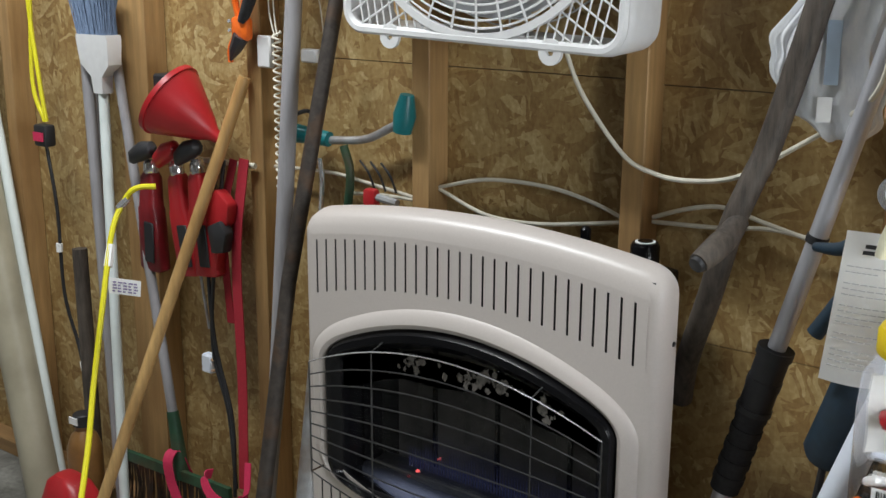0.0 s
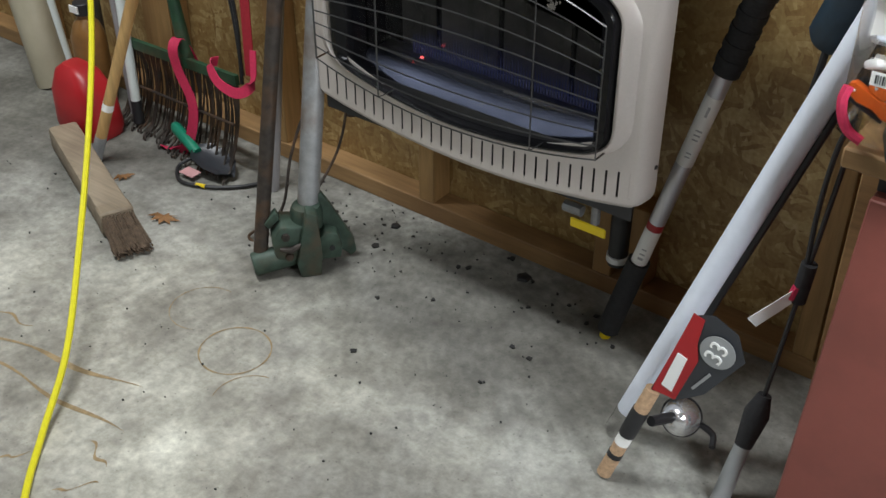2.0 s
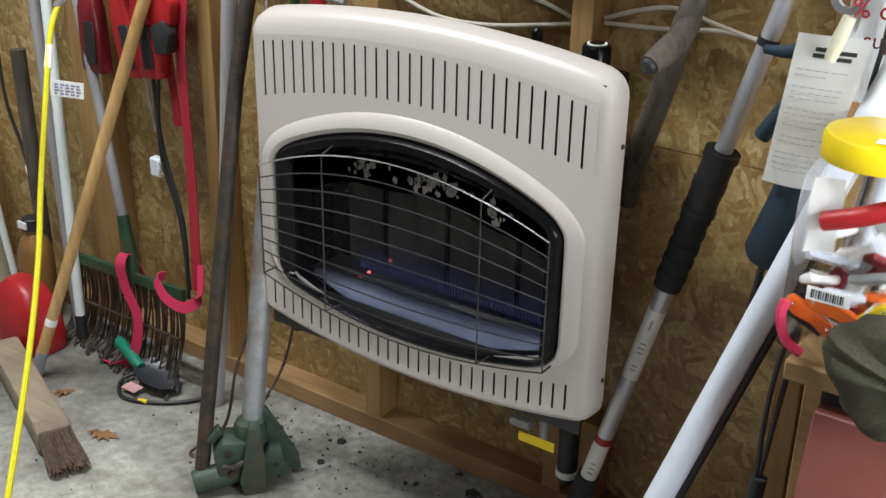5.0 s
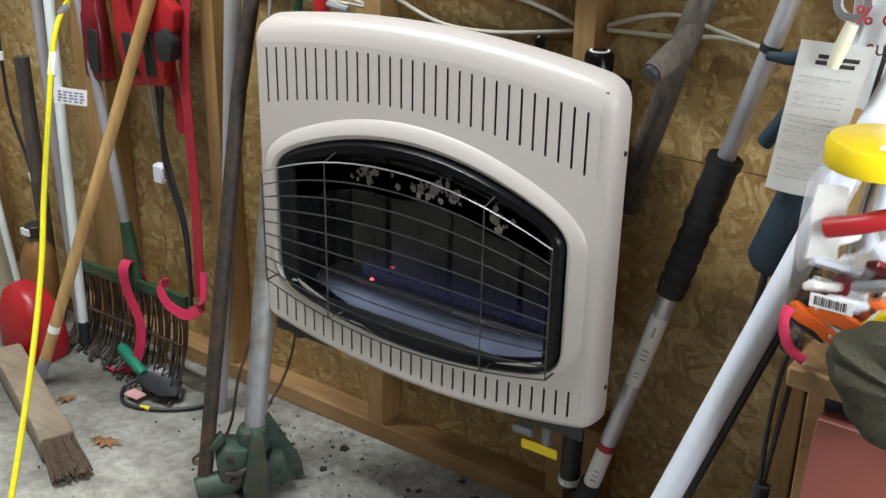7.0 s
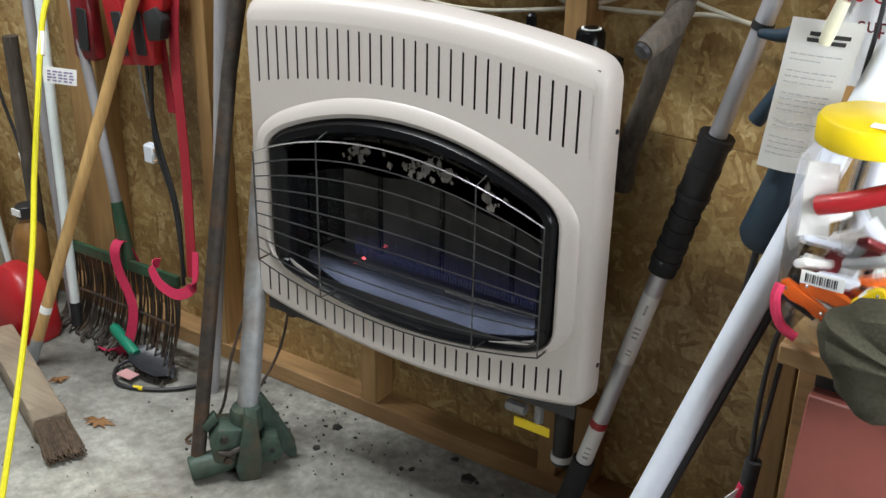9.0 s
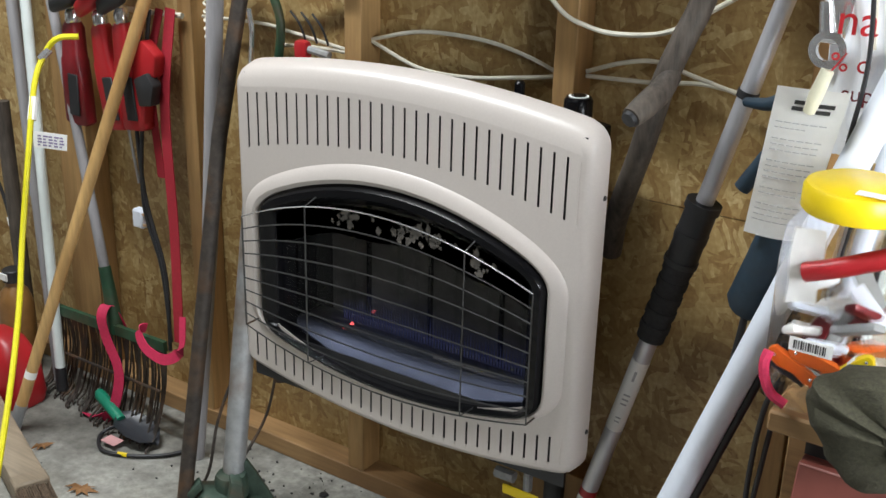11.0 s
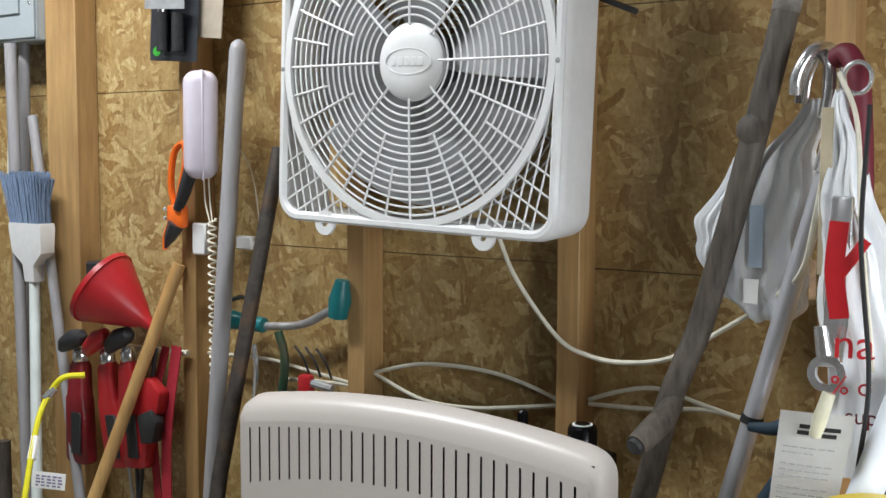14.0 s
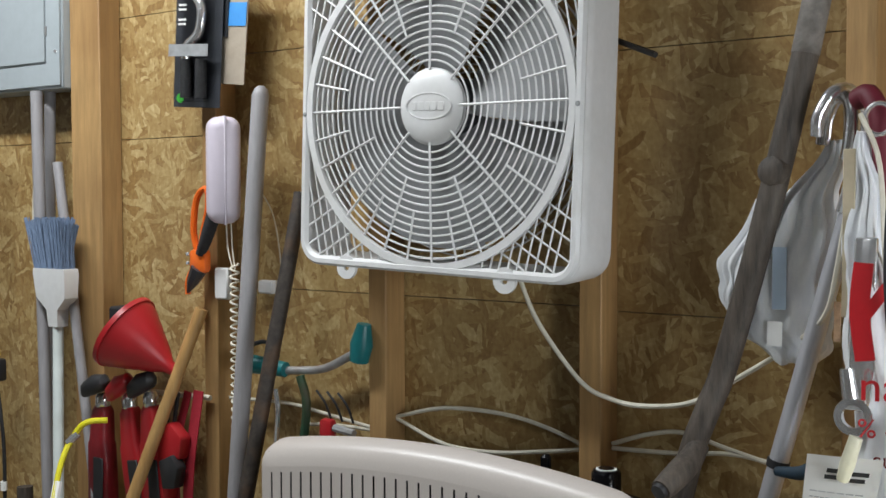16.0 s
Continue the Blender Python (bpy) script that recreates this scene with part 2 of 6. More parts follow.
GREYPIPE = mat("grey_conduit", (0.30, 0.29, 0.30), 0.5, vary=0.12, scale=30, stretch=(4, 4, 0.5))
WHITEPOLE = mat("white_pole", (0.72, 0.78, 0.76), 0.35, vary=0.05)
LAVENDER = mat("lavender_plastic", (0.62, 0.56, 0.64), 0.4, vary=0.04)
PANELGREY = mat("panel_grey", (0.36, 0.40, 0.42), 0.42, vary=0.05, scale=40)
CABLE = mat("cable_white", (0.70, 0.66, 0.55), 0.45, vary=0.12, scale=40)
PAPER = mat("paper", (0.88, 0.88, 0.86), 0.75, vary=0.03)
INK = mat("grey_ink", (0.42, 0.42, 0.43), 0.8)
BLACKINK = mat("black_ink", (0.02, 0.02, 0.02), 0.6)
BROWNRED = mat("red_brown_paint", (0.23, 0.065, 0.05), 0.45, vary=0.08, scale=14, stain=(0.15, 0.045, 0.035), stain_scale=8, amount=0.5)
OLIVE = mat("olive_wool", (0.05, 0.047, 0.028), 0.95, vary=0.3, scale=220, bump=0.8)
BLUE = mat("dusty_blue_paint", (0.015, 0.036, 0.058), 0.55, vary=0.3, scale=30, stain=(0.02, 0.03, 0.04), stain_scale=20, amount=0.6)
BRISTLE = mat("blue_bristle", (0.16, 0.22, 0.33), 0.8, vary=0.4, scale=90, stretch=(6, 6, 0.5), bump=0.6)
STRAW = mat("brown_bristle", (0.13, 0.09, 0.06), 0.85, vary=0.45, scale=120, bump=0.6)
AMBER = mat("amber_plastic", (0.22, 0.11, 0.035), 0.3, vary=0.2)
CORK = mat("cork", (0.50, 0.33, 0.20), 0.8, vary=0.25, scale=150)
MAROON = mat("maroon_webbing", (0.14, 0.012, 0.025), 0.6)
SKYBLUE = mat("blue_print", (0.06, 0.30, 0.72), 0.5)
CARD = mat("dark_card", (0.035, 0.038, 0.045), 0.35, vary=0.2)
LEAF = mat("dead_leaf", (0.26, 0.13, 0.05), 0.8, vary=0.3, scale=80)
STAINRUST = mat("rust_stain", (0.31, 0.225, 0.12), 0.8, vary=0.35, scale=50)
DEFLECT = mat("polished_steel", (0.040, 0.045, 0.066), 0.42, 1.0, vary=0.25, scale=14)
POLYWHITE = mat("milky_film", (0.80, 0.85, 0.95), 0.35, vary=0.05, scale=30, bump=0.2)


def clear(name, color, rough=0.05, trans=1.0, ior=1.45, alpha=1.0):
    m = bpy.data.materials.new(name)
    m.use_nodes = True
    b = m.node_tree.nodes["Principled BSDF"]
    b.inputs["Base Color"].default_value = (*color, 1)
    b.inputs["Roughness"].default_value, b.inputs["Transmission Weight"].default_value = rough, trans
    b.inputs["IOR"].default_value, b.inputs["Alpha"].default_value = ior, alpha
    return m


JARGLASS = clear("clear_pet", (0.96, 0.97, 0.98), 0.06, 1.0, 1.12, 0.42)
FILM = clear("clear_film", (0.9, 0.9, 0.9), 0.10, 1.0, 1.03, 0.35)
HEATGLASS = clear("heater_glass", (0.9, 0.9, 0.92), 0.02, 1.0, 1.25, 0.16)
BAG = mat("white_bag_film", (0.90, 0.93, 0.98), 0.3, vary=0.1, scale=25, bump=0.5, stretch=(3, 3, 1), Transmission_Weight=0.12)


def glow(name, color, strength):
    m = bpy.data.materials.new(name)
    m.use_nodes = True
    b = m.node_tree.nodes["Principled BSDF"]
    b.inputs["Base Color"].default_value = (0.02, 0.02, 0.05, 1)
    b.inputs["Emission Color"].default_value = (*color, 1)
    b.inputs["Emission Strength"].default_value = strength
    return m


FLAME = glow("blue_flame", (0.10, 0.13, 0.42), 0.13)
EMBER = glow("pilot_glow", (1.0, 0.12, 0.12), 2.0)


# ---- mesh helpers ----
def V(*a):
    return Vector(a)


def box(bm, lo, hi, bevel=0.0, seg=1):
    lo, hi = Vector(lo), Vector(hi)
    made = bmesh.ops.create_cube(bm, size=1)["verts"]
    bmesh.ops.transform(bm, verts=made, matrix=Matrix.Translation((lo + hi) / 2) @ Matrix.Diagonal((*(hi - lo), 1)))
    if bevel:
        edges = list({e for v in made for e in v.link_edges})
        bmesh.ops.bevel(bm, geom=edges, offset=bevel, segments=seg, affect="EDGES", profile=0.5)
    return bm


def tube(bm, pts, r, n=10, cap=True):
    """A round bar along points; r is one radius, or one for each point."""
    pts = [Vector(p) for p in pts]
    rs = r if isinstance(r, (list, tuple)) else [r] * len(pts)
    side, rings = None, []
    for i, p in enumerate(pts):
        d = (pts[min(i + 1, len(pts) - 1)] - pts[max(i - 1, 0)]).normalized()
        if side is None:
            side = d.cross(Vector((0, 0, 1)) if abs(d.z) < 0.9 else Vector((0, 1, 0))).normalized()
        side = (side - d * side.dot(d)).normalized()
        up = d.cross(side)
        rings.append([bm.verts.new(p + rs[i] * (math.cos(a) * side + math.sin(a) * up)) for a in [2 * math.pi * k / n for k in range(n)]])
    for a, b in zip(rings, rings[1:]):
        for k in range(n):
            bm.faces.new((a[k], a[(k + 1) % n], b[(k + 1) % n], b[k]))
    if cap:
        bm.faces.new(rings[0][::-1])
        bm.faces.new(rings[-1])
    return bm


def smooth_path(pts, steps=8):
    """Catmull-Rom through the points."""
    pts = [Vector(p) for p in pts]
    q = [2 * pts[0] - pts[1], *pts, 2 * pts[-1] - pts[-2]]
    out = []
    for a, b, c, d in zip(q, q[1:], q[2:], q[3:]):
        for k in range(steps):
            t = k / steps
            out.append(0.5 * (2 * b + (c - a) * t + (2 * a - 5 * b + 4 * c - d) * t * t + (3 * b - a - 3 * c + d) * t ** 3))
    return out + [pts[-1]]


def lathe(bm, profile, at=(0, 0, 0), axis=(0, 0, 1), n=24, cap=True):
    """Turns (radius, height) pairs round an axis."""
    q = Vector(axis).to_track_quat("Z", "Y").to_matrix()
    rings = []
    for r, h in profile:
        rings.append([bm.verts.new(Vector(at) + q @ Vector((r * math.cos(2 * math.pi * k / n), r * math.sin(2 * math.pi * k / n), h))) for k in range(n)])
    for a, b in zip(rings, rings[1:]):
        for k in range(n):
            bm.faces.new((a[k], a[(k + 1) % n], b[(k + 1) % n], b[k]))
    for ring, flip in ((rings[0], True), (rings[-1], False)) if cap and tuple(profile[0]) != tuple(profile[-1]) else ():
        if (ring[0].co - ring[n // 2].co).length > 1e-4:
            bm.faces.new(ring[::-1] if flip else ring)
    return bm


def band(bm, pts, width, thick, across):
    """A flat strap along points; across: the direction of its width."""
    pts = [Vector(p) for p in pts]
    across = Vector(across).normalized()
    rings = []
    for i, p in enumerate(pts):
        d = (pts[min(i + 1, len(pts) - 1)] - pts[max(i - 1, 0)]).normalized()
        a = (across - d * across.dot(d)).normalized()
        nrm = d.cross(a)
        rings.append([bm.verts.new(p + a * sx * width / 2 + nrm * sy * thick / 2) for sx, sy in ((-1, -1), (1, -1), (1, 1), (-1, 1))])
    for a, b in zip(rings, rings[1:]):
        for k in range(4):
            bm.faces.new((a[k], a[(k + 1) % 4], b[(k + 1) % 4], b[k]))
    bm.faces.new(rings[0][::-1]), bm.faces.new(rings[-1])
    return bm


def link(name, bm, material, parent=None, label="", smooth=True):
    me = bpy.data.meshes.new(name)
    bmesh.ops.recalc_face_normals(bm, faces=bm.faces)
    bm.to_mesh(me)
    bm.free()
    me.materials.append(material)
    if smooth:
        me.shade_smooth()
        me.set_sharp_from_angle(angle=radians(38))
    ob = new(name, me)
    if parent:
        ob.parent = parent
    if label:
        tagged(ob, label)
    return ob


def part(name, bm, material, parent, label=""):
    return link(name, bm, material, parent, label)


def thing(name, label, category, group=""):
    return tagged(new(name), label, category, group)


def single(name, bm, material, label, category, group=""):
    return tagged(link(name, bm, material), label, category, group)


def B():
    return bmesh.new()


def structure(name, bm, material, label):
    return tagged(link(name, bm, material), label, "", "", "structure")


def lerp(a, b, t):
    return Vector(a) * (1 - t) + Vector(b) * t


# ---- the room ----
WALL, FACE = -0.035, -0.089
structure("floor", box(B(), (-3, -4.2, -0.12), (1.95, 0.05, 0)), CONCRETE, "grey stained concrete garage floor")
structure("ceiling", box(B(), (-3, -4.2, 2.44), (1.95, 0.05, 2.56)), WALLPAINT, "plain ceiling board")
structure("wall_south", box(B(), (-3, -4.3, 0), (1.95, -4.2, 2.44)), WALLPAINT, "plain back wall")
structure("wall_west", box(B(), (-3.1, -4.3, 0), (-3, 0.05, 2.44)), WALLPAINT, "plain side wall")
structure("wall_east", box(B(), (1.85, -4.2, 0), (1.95, FACE - 0.004, 2.44)), WALLPAINT, "plain side wall")
north = tagged(new("wall_north"), "bare stud wall sheathed with oriented strand board", "", "", "structure")
# sheets of strand board, with narrow gaps between them
bays = (-3.0, -1.209, -0.756, -0.382, 0.019, 0.421, 0.805, 1.209, 1.95)
ROWS_OF = {0: (1.37, 1.62), 1: (1.37, 1.62), 2: (1.37, 1.62), 3: (1.08, 1.52), 4: (1.08, 1.52), 5: (0.69, 1.075, 1.466), 6: (0.7,), 7: ()}
for i, (xa, xb) in enumerate(zip(bays, bays[1:])):
    cuts = [0.0, *ROWS_OF.get(i, ()), 2.44]
    for za, zb in zip(cuts, cuts[1:]):
        part("panel", box(B(), (xa, WALL, za + 0.0008), (xb, 0.0, zb - 0.0008)), OSB, north)
for x, w in ((-1.635, 0.038), (-1.228, 0.038), (-0.793, 0.095), (-0.401, 0.038), (0.0, 0.038), (0.402, 0.038), (0.786, 0.038), (1.19, 0.038), (1.6, 0.038)):
    part("stud", box(B(), (x, FACE, 0.038), (x + w, WALL - 0.0005, 2.44), 0.002), STUD, north)
part("bottom_plate", box(B(), (-3, FACE - 0.001, 0), (1.95, WALL - 0.0005, 0.038), 0.002), PLATE, north)

# ---- heater ----
HX, HHW = 0.256, 0.327


def arch(u, lo, hi):
    """A shallow arch over u in -1..1: lo at the ends, hi in the middle."""
    return hi + (lo - hi) * u * u


def outline(inset, hw, top, bottom, R, n=18, lift=1.0):
    """Rounded outline with arched top and bottom, as (x, z) from the lower left, counter-clockwise."""
    hw, r, pts = hw - inset, max(R - inset, 0.004), []
    t = lambda x: arch(x / (hw + inset), *top) - inset * lift
    b = lambda x: arch(x / (hw + inset), *bottom) + inset
    for k in range(n + 1):
        x = -hw + r + (2 * hw - 2 * r) * k / n
        pts.append((x, b(x)))
    st, sb = (t(hw - r) - t(hw - r - 1e-4)) / 1e-4 * r, (b(hw - r) - b(hw - r - 1e-4)) / 1e-4 * r
    bend = lambda p, c, q: [tuple((1 - u) ** 2 * p[i] + 2 * u * (1 - u) * c[i] + u * u * q[i] for i in (0, 1)) for u in [k / 7 for k in range(1, 7)]]
    zb, zt = b(hw - r), t(hw - r)
    pts += bend((hw - r, zb), (hw, zb + sb), (hw, zb + r))
    for k in range(5):
        pts.append((hw, b(hw - r) + r + (t(hw - r) - b(hw - r) - 2 * r) * k / 4))
    pts += bend((hw, zt - r), (hw, zt + st), (hw - r, zt))
    for k in range(n + 1):
        x = hw - r - (2 * hw - 2 * r) * k / n
        pts.append((x, t(x)))
    pts += bend((-hw + r, zt), (-hw, zt + st), (-hw, zt - r))
    for k in range(5):
        pts.append((-hw, t(hw - r) - r - (t(hw - r) - b(hw - r) - 2 * r) * k / 4))
    pts += bend((-hw, zb + r), (-hw, zb + sb), (-hw + r, zb))
    return pts


def loft(bm, rings, cx):
    made = [[bm.verts.new((cx + x, y, z)) for x, z in pts] for pts, y in rings]
    for a, b in zip(made, made[1:]):
        for k in range(len(a)):
            j = (k + 1) % len(a)
            bm.faces.new((a[k], a[j], b[j], b[k]))
    return made


def build_heater():
    h = thing("gas_heater", "beige enamelled gas wall heater with arched black window, lit", "heater")
    yf = -0.288
    top, bottom = (0.859, 0.889), (0.331, 0.293)
    bm = B()
    prof = [(0.026, yf + 0.0012), (0.017, yf), (0.0115, yf + 0.0015), (0.007, yf + 0.006), (0.003, yf + 0.014), (0.001, yf + 0.026), (0.0, yf + 0.034), (0.0, -0.250), (0.008, -0.246), (0.05, -0.246)]
    loft(bm, [(outline(i, HHW, top, bottom, i + 0.004 + 0.036 * max(0.0, 1 - i / 0.017), lift=2.4 if i < 0.02 and y < yf + 0.03 else 1.6 if i < 0.04 and y < yf + 0.03 else 1.0), y) for i, y in prof], HX)
    part("shell", bm, CREAM, h)
    # front panel with cut slots and window opening
    hw, wx, whw = HHW - 0.017, -0.0045, 0.2945
    f = lambda x: x / HHW
    wtop = lambda x: arch(max(-1, min(1, (x - wx) / whw)), 0.622, 0.722)
    wbot = lambda x: arch(max(-1, min(1, (x - wx) / whw)), 0.450, 0.374)
    rows = [lambda x: arch(f(x), *bottom) + 0.017, lambda x: arch(f(x), 0.357, 0.313), lambda x: min(arch(f(x), 0.402, 0.358), wbot(x) - 0.004), wbot, wtop,
            lambda x: arch(f(x), 0.716, 0.764), lambda x: arch(f(x), 0.809, 0.840), lambda x: arch(f(x), *top) - 0.0408]
    xs, slots = [-hw], []
    for k in range(30):
        c = -0.293 + 0.597 * k / 29
        slots.append(len(xs))
        xs += [c - 0.0021, c + 0.0021]
    xs += [max(hw, xs[-1] + 0.003)]
    bm = B()
    grid = [[bm.verts.new((HX + x, yf, r(x))) for r in rows] for x in xs]
    for i in range(len(xs) - 1):
        mid = (xs[i] + xs[i + 1]) / 2
        for j in range(len(rows) - 1):
            if i in slots and j in (1, 5):
                continue
            if j == 3 and abs(mid - wx) < whw:
                continue
            bm.faces.new((grid[i][j], grid[i + 1][j], grid[i + 1][j + 1], grid[i][j + 1]))
    edge = [e for e in bm.edges if len(e.link_faces) == 1]
    made = bmesh.ops.extrude_edge_only(bm, edges=edge)["geom"]
    bmesh.ops.translate(bm, verts=[g for g in made if isinstance(g, bmesh.types.BMVert)], vec=(0, 0.0012, 0))
    part("front_panel", bm, CREAM, h)
    bm = B()
    e, q = HHW - 0.0125, 0.308
    for x_0, x_1, lo, hi in ((-e, e, lambda x: arch(f(x), 0.809, 0.840) + 0.002, lambda x: arch(f(x), *top) - 0.030), (-e, e, lambda x: arch(f(x), *bottom) + 0.012, lambda x: arch(f(x), 0.357, 0.313) - 0.002),
                             (-e, -0.298, lambda x: 0.34, lambda x: 0.815), (q, e, lambda x: 0.34, lambda x: 0.815)):
        xq = np.linspace(x_0, x_1, 25)
        v = [(bm.verts.new((HX + x, yf + 0.004, lo(x))), bm.verts.new((HX + x, yf + 0.004, hi(x)))) for x in xq]
        for (p0, p1), (q0, q1) in zip(v, v[1:]):
            bm.faces.new((p0, q0, q1, p1))
    part("inner_flange", bm, CREAM, h)
    # dark sheets added behind the slots, in place of the shade inside
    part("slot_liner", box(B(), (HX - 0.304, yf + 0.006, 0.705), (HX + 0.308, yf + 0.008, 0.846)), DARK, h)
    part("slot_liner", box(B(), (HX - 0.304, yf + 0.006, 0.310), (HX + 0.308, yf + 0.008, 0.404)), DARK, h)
    # raised cream surround of the window and the black trim inside it
    WT, WB = (0.640, 0.712), (0.419, 0.374)
    cx = HX + wx
    bm = B()
    loft(bm, [(outline(i, whw - 0.022, WT, (WB[0] - 0.75 * i, WB[1] - 0.75 * i), 0.05), y) for i, y in ((-0.034, yf + 0.004), (-0.030, yf - 0.001), (-0.020, yf - 0.008), (-0.008, yf - 0.010), (0.0, yf - 0.004), (0.002, yf + 0.02))], cx)
    part("window_surround", bm, CREAM, h)
    bm = B()
    loft(bm, [(outline(i, whw - 0.022, WT, (0.417 - 0.72 * i, 0.372 - 0.72 * i), 0.05), y) for i, y in ((0.0, yf + 0.012), (0.002, yf - 0.002), (0.009, yf - 0.011), (0.020, yf - 0.012), (0.030, yf - 0.004), (0.036, yf + 0.010), (0.038, yf + 0.03), (0.038, yf + 0.05))], cx)
    part("window_trim", bm, BLACK, h, "glossy black window trim")
    # fire box
    bm = B()
    x0, x1, z0, z1 = cx - whw + 0.03, cx + whw - 0.03, 0.352, 0.735
    box(bm, (x0, -0.135, z0), (x1, -0.130, z1))
    box(bm, (x0 - 0.004, -0.262, z0), (x0, -0.13, z1))
    box(bm, (x1, -0.262, z0), (x1 + 0.004, -0.13, z1))
    box(bm, (x0, -0.24, z1), (x1, -0.13, z1 + 0.004))
    box(bm, (x0, -0.24, z0 - 0.004), (x1, -0.13, z0))
    part("fire_box", bm, SOOT, h, "sooty black fire box")
    for x in (cx - 0.16, cx - 0.03, cx + 0.11):
        part("burner_panel_rib", box(B(), (x - 0.003, -0.142, z0 + 0.01), (x + 0.003, -0.135, z1 - 0.05)), BLACK, h)
    bm = B()
    box(bm, (x0 + 0.02, -0.205, z0 + 0.044), (x1 - 0.03, -0.165, z0 + 0.064), 0.006, 2)
    part("burner", bm, WIRE, h, "steel burner tube")
    bm = B()
    rnd = random.Random(4)
    for k in range(70):
        x = x0 + 0.09 + (x1 - x0 - 0.14) * k / 69
        hgt = 0.034 + 0.012 * rnd.random()
        lathe(bm, [(0.0010, 0), (0.0014, hgt * 0.35), (0.0002, hgt)], (x, -0.19, z0 + 0.064), n=6)
    part("flame", bm, FLAME, h, "row of small blue gas flames")
    part("pilot", lathe(B(), [(0.0, -0.004), (0.004, 0), (0.0, 0.004)], (x0 + 0.115, -0.20, z0 + 0.064), n=8), EMBER, h, "glowing red pilot")
    bm = B()
    rings = []
    for k in range(9):
        a = k / 8
        y, z = -0.228 - 0.044 * a, z0 + 0.058 - 0.026 * a ** 1.3
        rings.append([bm.verts.new((cx + u * (whw - 0.045), y, z + 0.02 * u * u)) for u in np.linspace(-1, 1, 13)])
    for a, b in zip(rings, rings[1:]):
        for k in range(12):
            bm.faces.new((a[k], a[k + 1], b[k + 1], b[k]))
    part("deflector", bm, DEFLECT, h, "polished steel heat deflector")
    # coated band across the top of the window, flaking
    bm = B()
    v = []
    for x in np.linspace(x0, x1, 41):
        zt = arch((x - cx) / whw, 0.640, 0.712) - 0.030
        v.append((bm.verts.new((x, -0.2835, zt - 0.060 - 0.004 * math.sin(x * 37))), bm.verts.new((x, -0.2835, zt - 0.010))))
    for (p0, p1), (q0, q1) in zip(v, v[1:]):
        bm.faces.new((p0, q0, q1, p1))
    bmesh.ops.solidify(bm, geom=bm.faces[:], thickness=0.0008)
    part("soot_band", bm, FLAKED, h, "black coated band with flaked patches")
    rf_, bm = random.Random(3), B()
    for u0, v0, n_, sp in ((-0.10, 0.030, 16, 0.013), (0.055, 0.030, 30, 0.024), (0.155, 0.034, 14, 0.013), (0.0, 0.040, 8, 0.03)):
        for i in range(n_):
            x = cx + u0 + rf_.gauss(0, sp)
            zc = arch((x - cx) / whw, 0.640, 0.712) - 0.030 - v0 + rf_.gauss(0, 0.008)
            r0 = rf_.uniform(0.0015, 0.008)
            bm.faces.new([bm.verts.new((x + r0 * rf_.uniform(0.3, 1.3) * math.cos(t), -0.2843 - 0.00008 * i, zc + r0 * rf_.uniform(0.4, 1.5) * math.sin(t))) for t in np.linspace(0, 6.283, 14)[:-1]])
    tagged(part("bare_patch", bm, BARE, h, "bare grey metal where the coating flaked"), kind="stuff")
    # dark louvred strips at both sides of the fire box
    for xa in (x0 + 0.012, x0 + 0.024, x1 - 0.036, x1 - 0.022):
        part("side_louvre", box(B(), (xa, -0.245, z0 + 0.045), (xa + 0.006, -0.225, z1 - 0.10), 0.001), BLACK, h)
    part("burner_edge", tube(B(), [(cx + 0.03, -0.212, z0 + 0.060), (x1 - 0.03, -0.212, z0 + 0.060)], 0.0035, 8), CHROME, h, "bright steel burner edge")
    # wire guard
    gy, gx0, gx1 = yf - 0.03, cx - whw + 0.012, cx + whw - 0.030
    gt = lambda x: arch((x - cx) / whw, 0.610, 0.682)
    gb = lambda x: arch((x - cx) / whw, 0.425, 0.388)
    gxs = np.linspace(gx0, gx1, 17)
    bow = lambda x: gy - 0.012 * (1 - ((x - cx) / whw) ** 2)
    for k in range(10):
        w = k / 9
        bm = B()
        tube(bm, [(x, bow(x), gb(x) * (1 - w) + gt(x) * w) for x in gxs], 0.0012, 6)
        part("guard_wire", bm, WIRE if k not in (9,) else CHROME, h)
    for x in (gx0, cx - 0.14, cx + 0.155, gx1):
        bm = B()
        pts = [(x, bow(x), gb(x)), (x, bow(x), gt(x))]
        if x not in (gx0, gx1):
            pts = [(x, yf, gb(x) - 0.004), *pts, (x, yf + 0.002, gt(x) + 0.012)]
        tube(bm, pts, 0.0013, 6)
        part("guard_upright", bm, WIRE, h)
    for x in (gx0, gx1):
        part("guard_arm", tube(B(), [(x, bow(x), gb(x)), (x, yf + 0.02, gb(x))], 0.0016, 6), RUST, h)
    part("window_glass", box(B(), (x0, -0.2765, z0 + 0.01), (x1, -0.2745, z1 - 0.035)), HEATGLASS, h)
    # control knob and igniter at the top, valve and shut-off below
    bm = B()
    lathe(bm, [(0.021, -0.05), (0.021, 0.022), (0.018, 0.027), (0.0, 0.027)], (0.487, -0.165, 0.840))
    k = part("control_knob", bm, BLACK, h)
    part("knob_face", lathe(B(), [(0.0145, 0), (0.0145, 0.001), (0, 0.001)], (0.487, -0.165, 0.8672)), PAPER, k, "white dial on the knob")
    part("dial_mark", lathe(B(), [(0.011, 0), (0.011, 0.001), (0, 0.001)], (0.487, -0.165, 0.8682)), BLACK, k)
